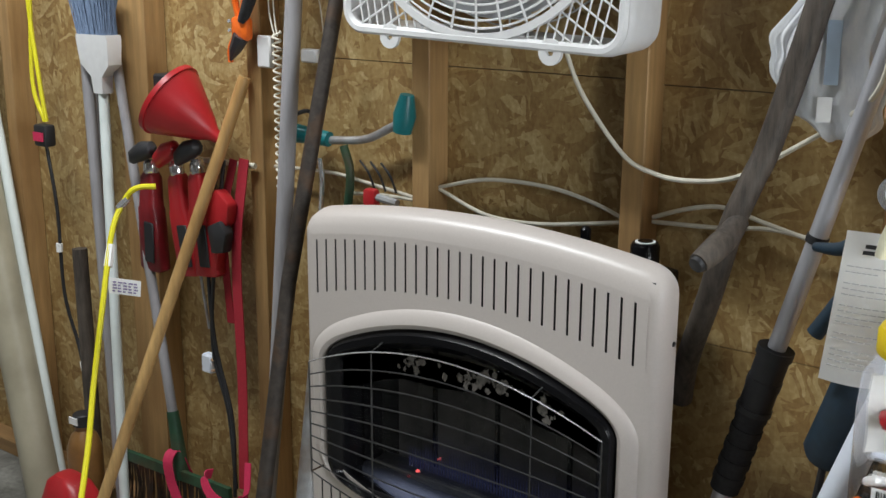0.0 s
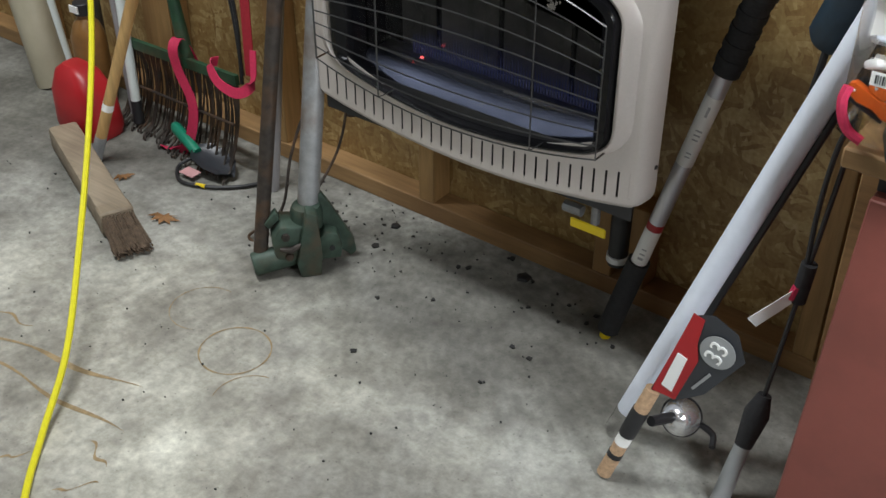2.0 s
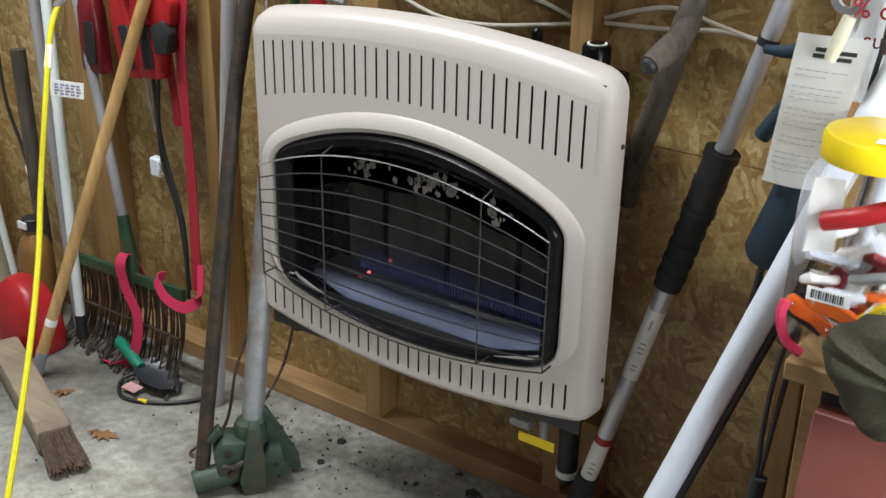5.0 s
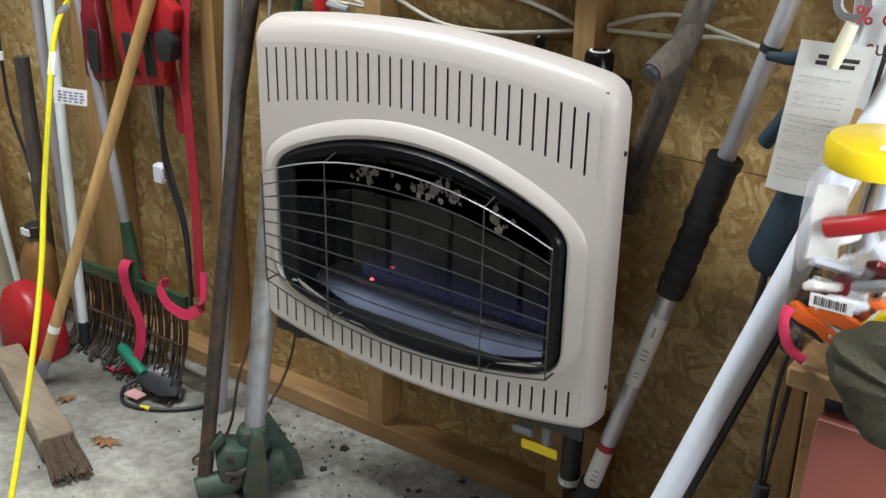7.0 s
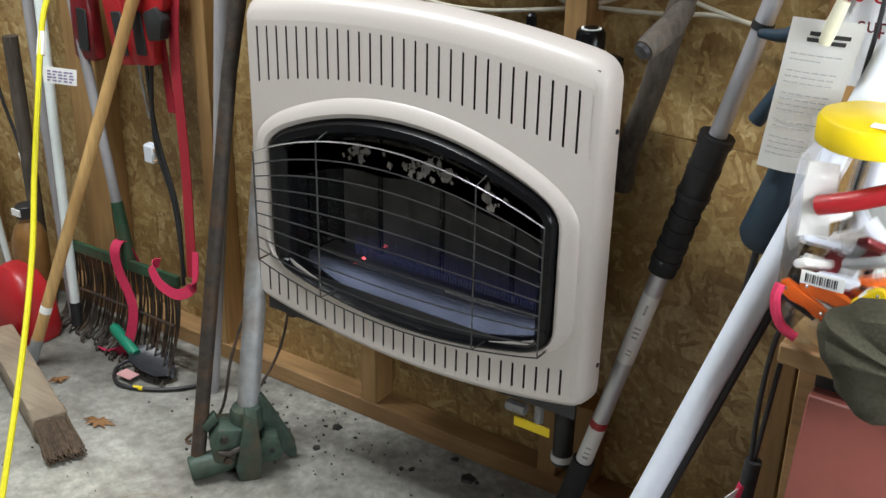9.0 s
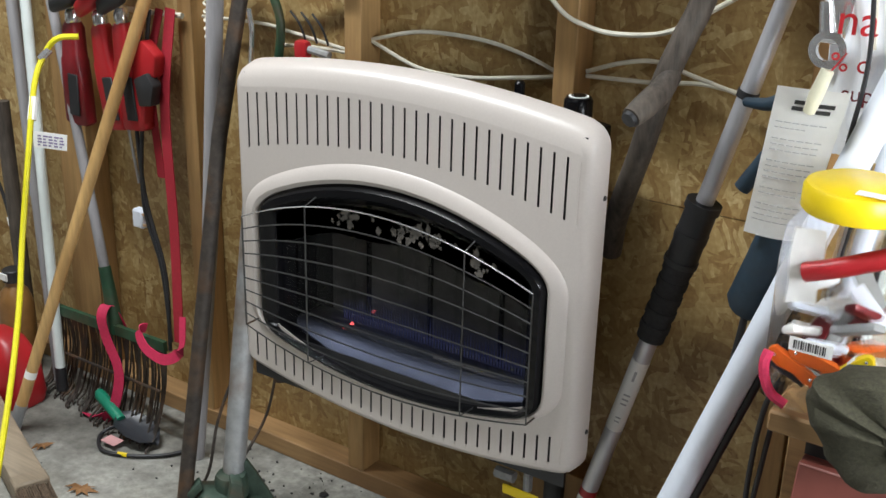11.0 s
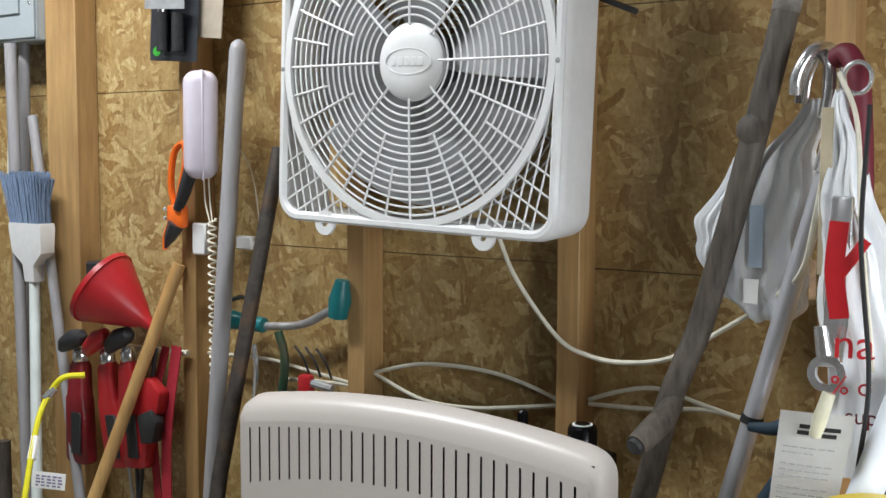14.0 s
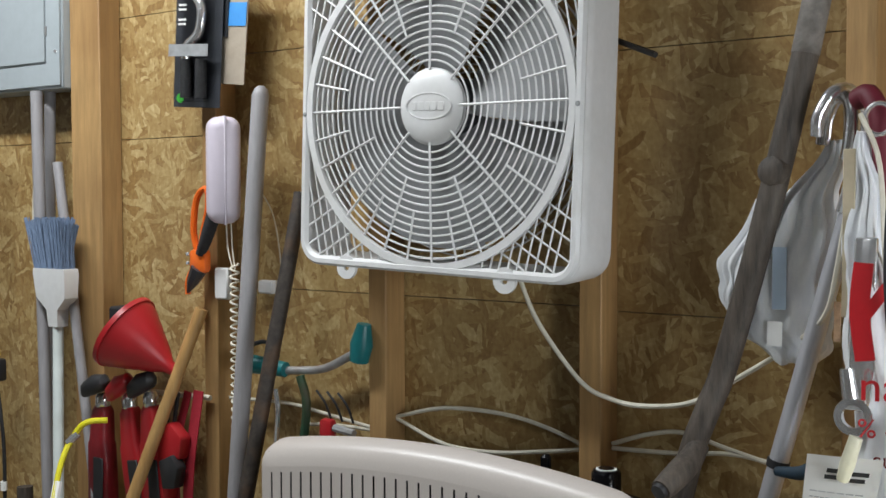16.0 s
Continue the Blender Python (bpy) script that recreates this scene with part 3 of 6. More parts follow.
    part("igniter_button", lathe(B(), [(0.008, -0.04), (0.008, 0.014), (0.004, 0.018), (0, 0.018)], (0.39, -0.165, 0.858), n=14), BLACK, h)
    bm = B()
    loft(bm, [(outline(0.078, HHW, (0.878, 0.908), (0.27, 0.245), 0.082), y) for y in (-0.2455, -0.0895)], HX)
    part("back_housing", bm, BLACK, h)
    part("side_screw", lathe(B(), [(0.004, 0), (0.003, 0.002), (0, 0.0022)], (HX + HHW - 0.0005, -0.2575, 0.76), (1, 0, 0), 10), DARK, h)
    part("side_screw", lathe(B(), [(0.004, 0), (0.003, 0.002), (0, 0.0022)], (HX + HHW - 0.0005, -0.2575, 0.40), (1, 0, 0), 10), DARK, h)
    part("gas_line", tube(B(), smooth_path([(0.495, -0.17, 0.31), (0.493, -0.17, 0.235), (0.490, -0.165, 0.17), (0.489, -0.163, 0.134)]), 0.017, 12), DARK, h, "black iron gas pipe")
    part("pipe_fitting", lathe(B(), [(0.017, 0), (0.0195, 0.001), (0.0195, 0.012), (0.017, 0.013)], (0.489, -0.163, 0.140)), WHITE, h, "white pipe fitting")
    part("valve_handle", box(B(), (0.425, -0.222, 0.214), (0.492, -0.218, 0.232), 0.002), YELLOW, h, "yellow shut-off handle")
    part("brass_fitting", tube(B(), [(0.395, -0.19, 0.228), (0.43, -0.19, 0.228)], 0.010, 8), GALV, h)
    part("brass_fitting", tube(B(), [(0.455, -0.19, 0.30), (0.455, -0.19, 0.215)], 0.008, 8), GALV, h)
    return h


build_heater()
# short blocks under the heater
single("wood_block", box(B(), (0.470, -0.088, 0.0385), (0.505, -0.036, 0.2), 0.002), STUD, "short upright wooden block behind the gas pipe", "block")


# ---- box fan ----
def build_fan():
    fan = thing("box_fan", "white plastic square box fan hung on the studs", "fan")
    # built round the origin: x right, y into the wall, z up; placed at the end
    hw, hh, d = 0.268, 0.262, 0.104
    def rr(inset, y, R=0.045):
        w, h, r, pts = hw - inset, hh - inset, max(R - inset, 0.006), []
        for cx, cz, a0 in ((w - r, h - r, 0), (-w + r, h - r, 90), (-w + r, -h + r, 180), (w - r, -h + r, 270)):
            for k in range(9):
                a = radians(a0 + 90 * k / 8)
                pts.append((cx + r * math.cos(a), y, cz + r * math.sin(a)))
        return pts
    def ringloft(profile):
        bm = B()
        rings = [[bm.verts.new(p) for p in rr(i, y)] for i, y in profile]
        for a, b in zip(rings, rings[1:]):
            for k in range(len(a)):
                j = (k + 1) % len(a)
                bm.faces.new((a[k], a[j], b[j], b[k]))
        return bm
    part("housing", ringloft([(0.008, -0.002), (0.002, 0.004), (0.0, 0.02), (0.004, d - 0.006), (0.012, d), (0.02, d), (0.016, d - 0.01), (0.010, 0.012)]), WHITE, fan)
    part("front_rim", ringloft([(0.004, 0.004), (0.002, -0.004), (0.006, -0.009), (0.013, -0.009), (0.018, -0.003), (0.018, 0.006), (0.008, 0.010)]), WHITE, fan)
    R = 0.254
    part("grille_band", lathe(B(), [(R - 0.011, 0.008), (R - 0.011, -0.003), (R - 0.008, -0.006), (R - 0.002, -0.006), (R + 0.001, -0.002), (R + 0.001, 0.008), (R - 0.011, 0.008)], (0, 0, 0), (0, -1, 0), 72), WHITE, fan)
    hub = part("hub", lathe(B(), [(0.060, -0.004), (0.060, 0.004), (0.054, 0.010), (0.03, 0.013), (0, 0.0135)], (0, 0, 0), (0, -1, 0), 40), WHITE, fan)
    bm = B()
    tube(bm, [(0.042 * math.cos(a), -0.0125, 0.020 * math.sin(a)) for a in np.linspace(0, 2 * math.pi, 41)], 0.0016, 6)
    part("badge_rim", bm, WHITE, hub)
    bm = B()
    for k, w in enumerate((0.008, 0.010, 0.009, 0.009, 0.010)):
        x = -0.030 + 0.0125 * k
        box(bm, (x, -0.0145, -0.007), (x + w, -0.0125, 0.007), 0.001)
    part("badge_marks", bm, WHITE, hub, "raised unlettered badge")
    # concentric rings, dished a little
    dish = lambda r: -0.002 - 0.006 * (1 - (r / R) ** 2)
    for k in range(15):
        r = 0.071 + (R - 0.018 - 0.071) * k / 14.0
        bm = B()
        tube(bm, [(r * math.cos(a), dish(r), r * math.sin(a)) for a in np.linspace(0, 2 * math.pi, 73)], 0.00175, 6, False)
        part("grille_ring", bm, WHITE, fan)
    for k in range(32):
        a = 2 * math.pi * (k + 0.15) / 32
        r0 = 0.056 if k % 4 == 0 else (0.118 if k % 4 == 2 else 0.165)
        bm = B()
        tube(bm, [(r * math.cos(a), dish(r) - 0.0012, r * math.sin(a)) for r in (r0, (r0 + R) / 2, R - 0.012)], 0.0021, 6)
        part("grille_spoke", bm, WHITE, fan)
    # slanted bars in the four corners
    for sx in (-1, 1):
        for sz in (-1, 1):
            def inside(u, v):
                x, z = u, v
                return math.hypot(x, z) > R - 0.004 and x < hw - 0.012 and z < hh - 0.012 and x > 0 and z > 0
            for k in range(9):
                for way in (0, 1):
                    pts = []
                    for q in np.linspace(0, 0.4, 161):
                        if way == 0:
                            u, v = 0.155 + 0.0155 * k, q
                            u, v = u - 0.06 + 0.45 * (0.26 - q) * 0.5, v
                        else:
                            if k % 2:
                                continue
                            u, v = q, 0.155 + 0.0155 * k
                            v = v - 0.05 + 0.6 * (u - 0.15)
                        if inside(u, v):
                            pts.append((sx * u, -0.002, sz * v))
                    if len(pts) > 3:
                        bm = B()
                        tube(bm, [pts[0], pts[-1]], 0.0017, 6)
                        part("corner_bar", bm, WHITE, fan)
    # blades and motor, at rest
    part("motor", lathe(B(), [(0.05, 0), (0.05, 0.05), (0.035, 0.06), (0, 0.06)], (0, 0.085, 0), (0, -1, 0), 24), DARK, fan, "dark motor housing")
    for k in range(5):
        a0 = 2 * math.pi * k / 5 + 0.4
        bm = B()
        rows = []
        for r in np.linspace(0.045, 0.225, 8):
            span = 0.60 + 0.06 * (r - 0.045) / 0.17
            row = []
            for q in np.linspace(-1, 1, 7):
                a = a0 + span * q + 0.9 * (r - 0.045)
                row.append(bm.verts.new((r * math.cos(a), 0.045 + 0.022 * q, r * math.sin(a))))
            rows.append(row)
        for a, b in zip(rows, rows[1:]):
            for q in range(6):
                bm.faces.new((a[q], a[q + 1], b[q + 1], b[q]))
        
        part("blade", bm, BLADE, fan, "grey fan blade")
    for k in range(16):
        r = 0.05 + 0.0125 * k
        part("back_ring", tube(B(), [(r * math.cos(a), d - 0.006, r * math.sin(a)) for a in np.linspace(0, 2 * math.pi, 49)], 0.0016, 5, False), WHITE, fan)
    for k in range(12):
        a = 2 * math.pi * k / 12
        part("back_spoke", tube(B(), [(0.04 * math.cos(a), d - 0.006, 0.04 * math.sin(a)), (0.235 * math.cos(a), d - 0.006, 0.235 * math.sin(a))], 0.0018, 5), WHITE, fan)
    # lugs at the bottom edge, carrying handle on top, screws
    for x in (-0.163, 0.143):
        bm = B()
        lathe(bm, [(0.006, -0.003), (0.020, -0.003), (0.020, 0.003), (0.006, 0.003), (0.006, -0.003)], (x, -0.004, -hh + 0.002), (0, -1, 0), 20)
        part("lug", bm, WHITE, fan)
    part("carry_handle", tube(B(), smooth_path([(-0.09, 0.02, hh - 0.004), (-0.06, 0.02, hh + 0.006), (0.07, 0.02, hh + 0.007), (0.11, 0.02, hh - 0.004)]), 0.006, 10), WHITE, fan)
    for x, z in ((hw - 0.010, 0.0), (-0.17, hh - 0.011), (0.145, hh - 0.010), (-hw + 0.010, -0.01)):
        part("screw", lathe(B(), [(0.0042, 0), (0.003, 0.0015), (0, 0.0018)], (x, -0.0088, z), (0, -1, 0), 10), GREYPLASTIC, fan)
    part("speed_knob", lathe(B(), [(0.014, 0), (0.013, 0.016), (0, 0.016)], (0.055, 0.05, hh), n=16), SKYBLUE, fan, "blue speed knob")
    fan.matrix_world = pose(0.212, FACE - 0.0045 - d * 0.966, 1.3834, 0, 2.0, 0) @ Matrix.Scale(0.966, 4)
    return fan


build_fan()


# ---- poles and tools along the wall ----
def pole(bm, a, b, r, t0=0.0, t1=1.0, n=12):
    return tube(bm, [lerp(a, b, t0), lerp(a, b, t1)], r, n)


# broad tan pipe and a thin white one in the corner
bm = B()
a, b = V(-1.075, -0.170, 0.0), V(-1.34, -0.145, 1.15)
tube(bm, [a, lerp(a, b, 0.5), b], 0.043, 20)
single("plastic_pipe", bm, PVC, "thick tan plastic pipe leaning in the corner", "pipe")
single("plastic_pipe", pole(B(), (-1.055, -0.13, 0.0), (-1.30, -0.105, 1.2), 0.012), WHITEPOLE, "thin white plastic pipe leaning on the stud wall", "pipe")

# conduit pole beside the broom
single("conduit_pole", pole(B(), (-0.775, -0.165, 0.0), (-0.8729, -0.115, 1.474), 0.0125), GREYPIPE, "grey metal conduit leaning below the breaker panel", "pipe")
single("wood_stick", pole(B(), (-0.93, -0.12, 0.0), (-0.955, -0.105, 0.62), 0.017), GREYWOOD, "short dark wooden stick leaning on the wall", "stick")

# broom stood upside down
broom = thing("broom", "broom stood upside down with white handle and blue bristles", "broom")
a, b = V(-0.735, -0.19, 0.012), V(-0.785, -0.135, 1.0)
part("handle", pole(B(), a, b, 0.011, 0.05), WHITEPOLE, broom)
part("handle_tip", pole(B(), a, b, 0.0125, 0.0, 0.055), DARK, broom, "black rubber tip")
bm = B()
rows = []
for z, w, d in ((0.985, 0.015, 0.013), (1.02, 0.018, 0.014), (1.045, 0.047, 0.016), (1.095, 0.052, 0.018), (1.105, 0.050, 0.018)):
    cx = -0.785 - 0.006 * (z - 0.985) / 0.12
    rows.append([bm.verts.new((cx + sx * w, -0.135 + sy * d, z)) for sx, sy in ((-1, -1), (1, -1), (1, 1), (-1, 1))])
for p, q in zip(rows, rows[1:]):
    for k in range(4):
        bm.faces.new((p[k], p[(k + 1) % 4], q[(k + 1) % 4], q[k]))
bm.faces.new(rows[0][::-1]), bm.faces.new(rows[-1])
part("socket", bm, WHITE, broom)
bm = B()
rnd = random.Random(2)
for k in range(420):
    u, w = rnd.uniform(-1, 1), rnd.uniform(-1, 1)
    x0, y0 = -0.791 + 0.048 * u, -0.135 + 0.016 * w
    h = 1.205 + rnd.uniform(-0.012, 0.006)
    tube(bm, [(x0, y0, 1.10), (x0 + 0.006 * u + rnd.uniform(-0.004, 0.004) - 0.006, y0 - 0.004 * rnd.random(), 1.15), (x0 + 0.016 * u - 0.012 + rnd.uniform(-0.006, 0.006), y0 + 0.006 * w, h)], 0.0016, 4)
part("bristles", bm, BRISTLE, broom)

# leaf rake, head down
rake = thing("leaf_rake", "leaf rake with grey handle and rusty steel tines, head down", "rake")
neck, topr = V(-0.565, -0.172, 0.29), V(-0.8368, -0.092, 1.324)
part("handle", pole(B(), neck, topr, 0.0105, 0.0), GREYPIPE, rake)
part("ferrule", tube(B(), [neck + V(0.012, 0.0, -0.09), neck, lerp(neck, topr, 0.05)], [0.017, 0.0145, 0.013]), GREEN, rake, "green ferrule")
L0, L1 = V(-0.785, -0.165, 0.195), V(-0.385, -0.190, 0.222)
part("head_bar", box(B(), (0, 0, 0), (1, 1, 1)), GREEN, rake, "green head bar")
rake.children[-1].data.transform(Matrix.Translation(L0) @ (L1 - L0).to_track_quat("X", "Z").to_matrix().to_4x4() @ Matrix.Diagonal(((L1 - L0).length, 0.010, 0.022, 1)) @ Matrix.Translation((0, -0.5, -0.5)))
rk = random.Random(5)
for k in range(64):
    u = min(1.0, max(0.0, k / 63 + 0.006 * rk.uniform(-1, 1)))
    s = lerp(L0, L1, u) + V(0, 0, -0.012)
    foot = V(-0.83 + 0.42 * u + 0.012 * rk.uniform(-1, 1), -0.150 - 0.065 * u + 0.018 * rk.uniform(-1, 1), 0.020)
    bm = B()
    band(bm, smooth_path([s, lerp(s, foot, 0.5) + V(0, 0.012, 0), foot, foot + V(0.012, -0.035, -0.010), foot + V(0.016, -0.040, -0.018)], 4), 0.0042, 0.0016, (1, 0.1, 0))
    part("tine", bm, RUST, rake)
part("spreader", tube(B(), [lerp(L0, L1, 0.03) + V(0, -0.006, -0.10), lerp(L0, L1, 0.97) + V(0, -0.012, -0.10)], 0.003, 6), RUST, rake)

# pink webbing thrown over the rake
single("webbing_strap", band(B(), smooth_path([(-0.545, -0.160, 0.205), (-0.560, -0.18, 0.262), (-0.556, -0.205, 0.25), (-0.549, -0.205, 0.203), (-0.518, -0.205, 0.133), (-0.530, -0.21, 0.06), (-0.56, -0.215, 0.012), (-0.62, -0.22, 0.004)], 6), 0.024, 0.0018, (1, 0.2, 0)), PINK, "bright pink webbing strap hanging over the rake", "strap", "pink straps")
single("webbing_strap", band(B(), smooth_path([(-0.437, -0.190, 0.250), (-0.440, -0.206, 0.252), (-0.434, -0.212, 0.236), (-0.409, -0.215, 0.216), (-0.36, -0.215, 0.211), (-0.325, -0.205, 0.24), (-0.335, -0.185, 0.30)], 6), 0.022, 0.0018, (0.3, 0.2, 1)), PINK, "bright pink webbing strap looped beside the rake", "strap", "pink straps")

# long wooden handle across
stick = thing("wooden_handle", "long varnished wooden handle leaning on the stud", "handle")
a, b = V(-0.690, -0.352, 0.0), V(-0.3917, -0.103, 1.04)
part("shaft", pole(B(), a, b, 0.0125, 0.05), TANWOOD, stick)
part("ferrule", pole(B(), a, b, 0.0132, 0.0, 0.06), GALV, stick)
part("sticker", pole(B(), a, b, 0.0128, 0.12, 0.135), PAPER, stick)

# old push-broom block on the floor
blk = thing("scrub_brush", "weathered wooden block brush with worn brown bristles on the floor", "brush")
q = Matrix.Translation((-0.80, -0.345, 0.0)) @ pose(0, 0, 0, 0, 0, -22.5)
bm = B()
box(bm, (0, -0.032, 0.001), (0.40, 0.032, 0.055), 0.008, 2)
bm.transform(q)
part("block", bm, OLDWOOD, blk)
bm = B()
box(bm, (0.37, -0.033, 0.002), (0.41, 0.033, 0.056), 0.004)
bm.transform(q)
part("collar", bm, OLDWOOD, blk)
bm = B()
for k in range(260):
    y, z = rnd.uniform(-0.030, 0.030), rnd.uniform(0.012, 0.050)
    tube(bm, [(0.40, y, z), (0.445, y * 1.05, z * 0.8), (0.49 + rnd.uniform(-0.015, 0.015), y * 1.1 + rnd.uniform(-0.006, 0.006), max(0.003, z * 0.45))], 0.0017, 4)
bm.transform(q)
part("bristles", bm, STRAW, blk)

# red jug and amber bottle
jug = thing("red_jug", "red plastic jug standing on the floor", "jug")
bm = B()
rows = []
for z, w, d, ox in ((0.0, 0.072, 0.05, 0), (0.02, 0.078, 0.054, 0), (0.10, 0.074, 0.05, -0.004), (0.145, 0.05, 0.036, -0.012), (0.16, 0.024, 0.022, -0.018)):
    rows.append([bm.verts.new((-0.815 + ox + w * math.copysign(abs(math.cos(t)) ** 0.6, math.cos(t)), -0.262 + d * math.copysign(abs(math.sin(t)) ** 0.6, math.sin(t)), z)) for t in np.linspace(0, 2 * math.pi, 25)[:-1]])
for p, r_ in zip(rows, rows[1:]):
    for k in range(24):
        bm.faces.new((p[k], p[(k + 1) % 24], r_[(k + 1) % 24], r_[k]))
bm.faces.new(rows[0][::-1]), bm.faces.new(rows[-1])
part("body", bm, RED, jug)
bottle = thing("amber_bottle", "amber plastic bottle with a black cap and white sticker", "bottle")
part("body", lathe(B(), [(0.036, 0.0), (0.04, 0.01), (0.04, 0.17), (0.03, 0.20), (0.018, 0.215), (0.018, 0.23)], (-0.905, -0.165, 0.0)), AMBER, bottle)
part("cap", lathe(B(), [(0.022, 0), (0.022, 0.026), (0.02, 0.028), (0, 0.028)], (-0.905, -0.165, 0.225)), DARK, bottle, "black screw cap")
part("sticker", box(B(), (-0.922, -0.190, 0.232), (-0.893, -0.1865, 0.248)), PAPER, bottle)

# galvanised jack pipe, iron bar and cast jack foot
jack = thing("jack_stand", "green cast-iron jack foot with galvanised pipe and rusty bar", "jack")
part("upright_pipe", tube(B(), [(-0.062, -0.345, 0.075), (-0.092, -0.225, 0.60)], 0.020, 16), GALV, jack, "galvanised pipe with rust spots")
part("pry_bar", tube(B(), [(-0.112, -0.425, 0.02), (-0.142, -0.25, 0.716), (-0.1396, -0.1, 1.256)], 0.0135, 14), RUST, jack, "dark rusty iron bar")
JACK = Matrix.Translation((-0.060, -0.345, 0.0)) @ pose(0, 0, 0, 0, 0, 50)


def jack_part(name, bm, material=GREENIRON, label=""):
    bm.transform(JACK)
    part(name, bm, material, jack, label)


def plate(pts, y0, y1, bevel=0.003):
    """An upright casting: an outline in x and z, from y0 back to y1."""
    bm = B()
    front = [bm.verts.new((x, y0, z)) for x, z in pts]
    back = [bm.verts.new((x, y1, z)) for x, z in pts]
    bm.faces.new(front), bm.faces.new(back[::-1])
    for k in range(len(pts)):
        j = (k + 1) % len(pts)
        bm.faces.new((front[k], back[k], back[j], front[j]))
    bmesh.ops.bevel(bm, geom=bm.edges[:], offset=bevel, segments=2, affect="EDGES", profile=0.5)
    return bm


jack_part("bar_socket", lathe(B(), [(0.013, 0.0), (0.021, 0.0), (0.023, 0.004), (0.0225, 0.07), (0.019, 0.085)], (-0.108, -0.018, 0.024), (0.98, 0.1, 0.12), 18))
jack_part("housing", plate([(-0.064, 0.034), (-0.008, 0.026), (0.010, 0.045), (0.006, 0.100), (-0.052, 0.108), (-0.070, 0.082)], -0.034, 0.028, 0.006))
jack_part("front_leg", plate([(-0.022, 0.0), (0.016, 0.0), (0.020, 0.045), (0.016, 0.132), (-0.004, 0.140), (-0.014, 0.09), (-0.028, 0.03)], -0.046, -0.014))
jack_part("back_leg", plate([(-0.045, 0.0), (0.045, 0.0), (0.035, 0.03), (-0.035, 0.03)], 0.012, 0.045))
jack_part("pipe_collar", lathe(B(), [(0.022, 0.085), (0.030, 0.088), (0.030, 0.120), (0.026, 0.130), (0.021, 0.131)], (0, 0, 0), (0, 0, 1), 18))
jack_part("side_plate", plate([(0.012, 0.055), (0.012, 0.142), (0.030, 0.150), (0.046, 0.120), (0.086, 0.040), (0.090, 0.012), (0.078, 0.002), (0.060, 0.026), (0.040, 0.028)], 0.002, 0.018))
jack_part("clevis", plate([(0.016, 0.024), (0.056, 0.024), (0.060, 0.050), (0.052, 0.076), (0.030, 0.084), (0.016, 0.070)], -0.030, 0.0))
# dark disc laid on the clevis for the shade inside its hole
jack_part("clevis_hole", lathe(B(), [(0.0055, 0.0), (0.0055, 0.0012), (0.0, 0.0012)], (0.040, -0.0303, 0.048), (0, -1, 0), 14), DARK)
jack_part("pawl", tube(B(), [(-0.056, -0.036, 0.062), (-0.036, -0.039, 0.060), (-0.012, -0.038, 0.070)], [0.004, 0.007, 0.004], 8), RUST, "rusty pawl")
jack_part("lever_stub", plate([(-0.072, 0.092), (-0.050, 0.112), (-0.056, 0.128), (-0.080, 0.104)], -0.012, 0.010))
for x, z in ((-0.044, 0.088), (-0.010, 0.060), (-0.040, 0.044)):
    jack_part("bolt", lathe(B(), [(0.008, 0), (0.008, 0.006), (0, 0.007)], (x, -0.034, z), (0, -1, 0), 6), RUST)
jack_part("cotter_pin", lathe(B(), [(0.006, 0), (0.006, 0.02), (0, 0.021)], (0.022, 0.012, 0.146), (0, 0, 1), 10), DARK)
single("wire_loop", tube(B(), smooth_path([(-0.155, -0.105, 0.30), (-0.175, -0.20, 0.24), (-0.185, -0.25, 0.15), (-0.175, -0.30, 0.05), (-0.21, -0.36, 0.006), (-0.155, -0.33, 0.004), (-0.13, -0.20, 0.12), (-0.12, -0.16, 0.22), (-0.15, -0.13, 0.275)]), 0.003, 6), RUST, "loop of dark wire beside the jack", "wire")
single("tool_handle", tube(B(), [(-0.145, -0.115, 0.19), (-0.16, -0.105, 0.52), (-0.17, -0.10, 0.75)], 0.012, 10), RUST, "brown metal tool handle behind the bar", "handle")

# light-grey pipe with rounded top
single("grey_pipe", tube(B(), [(-0.305, -0.20, 0.0), (-0.283, -0.15, 0.465), (-0.2283, -0.108, 1.43), (-0.2273, -0.107, 1.442), (-0.2268, -0.107, 1.448)], [0.0155, 0.0155, 0.0155, 0.012, 0.005], 16), GREYPIPE, "tall light-grey pipe with rounded end", "pipe")

# yellow extension cord
cord = smooth_path([(-0.598, -0.162, 0.815), (-0.625, -0.19, 0.812), (-0.646, -0.205, 0.785), (-0.644, -0.24, 0.727), (-0.609, -0.30, 0.589), (-0.590, -0.345, 0.45), (-0.532, -0.41, 0.344), (-0.443, -0.51, 0.238), (-0.312, -0.655, 0.131), (-0.156, -0.82, 0.055), (-0.068, -0.944, 0.010), (0.03, -1.05, 0.007), (0.25, -1.25, 0.007), (0.6, -1.3, 0.007)])
ext = thing("extension_cord", "bright yellow extension cord hanging to the floor", "cord")
part("cable", tube(B(), cord, 0.0058, 8), YELLOWCORD, ext)
TAG = pose(-0.616, -0.280, 0.634, 0, 6, 33)
bm = box(B(), (0.004, -0.0005, -0.016), (0.068, 0.0003, 0.016))
bm.transform(TAG)
part("tag", bm, PAPER, ext, "white printed tag")
bm = B()
for k in range(4):
    for j in range(5):
        box(bm, (0.012 + 0.0105 * j, -0.0012, -0.0115 + 0.006 * k), (0.012 + 0.0105 * j + 0.005 + 0.0012 * ((3 * k + 2 * j) % 4), -0.0005, -0.0085 + 0.006 * k))
bm.transform(TAG)
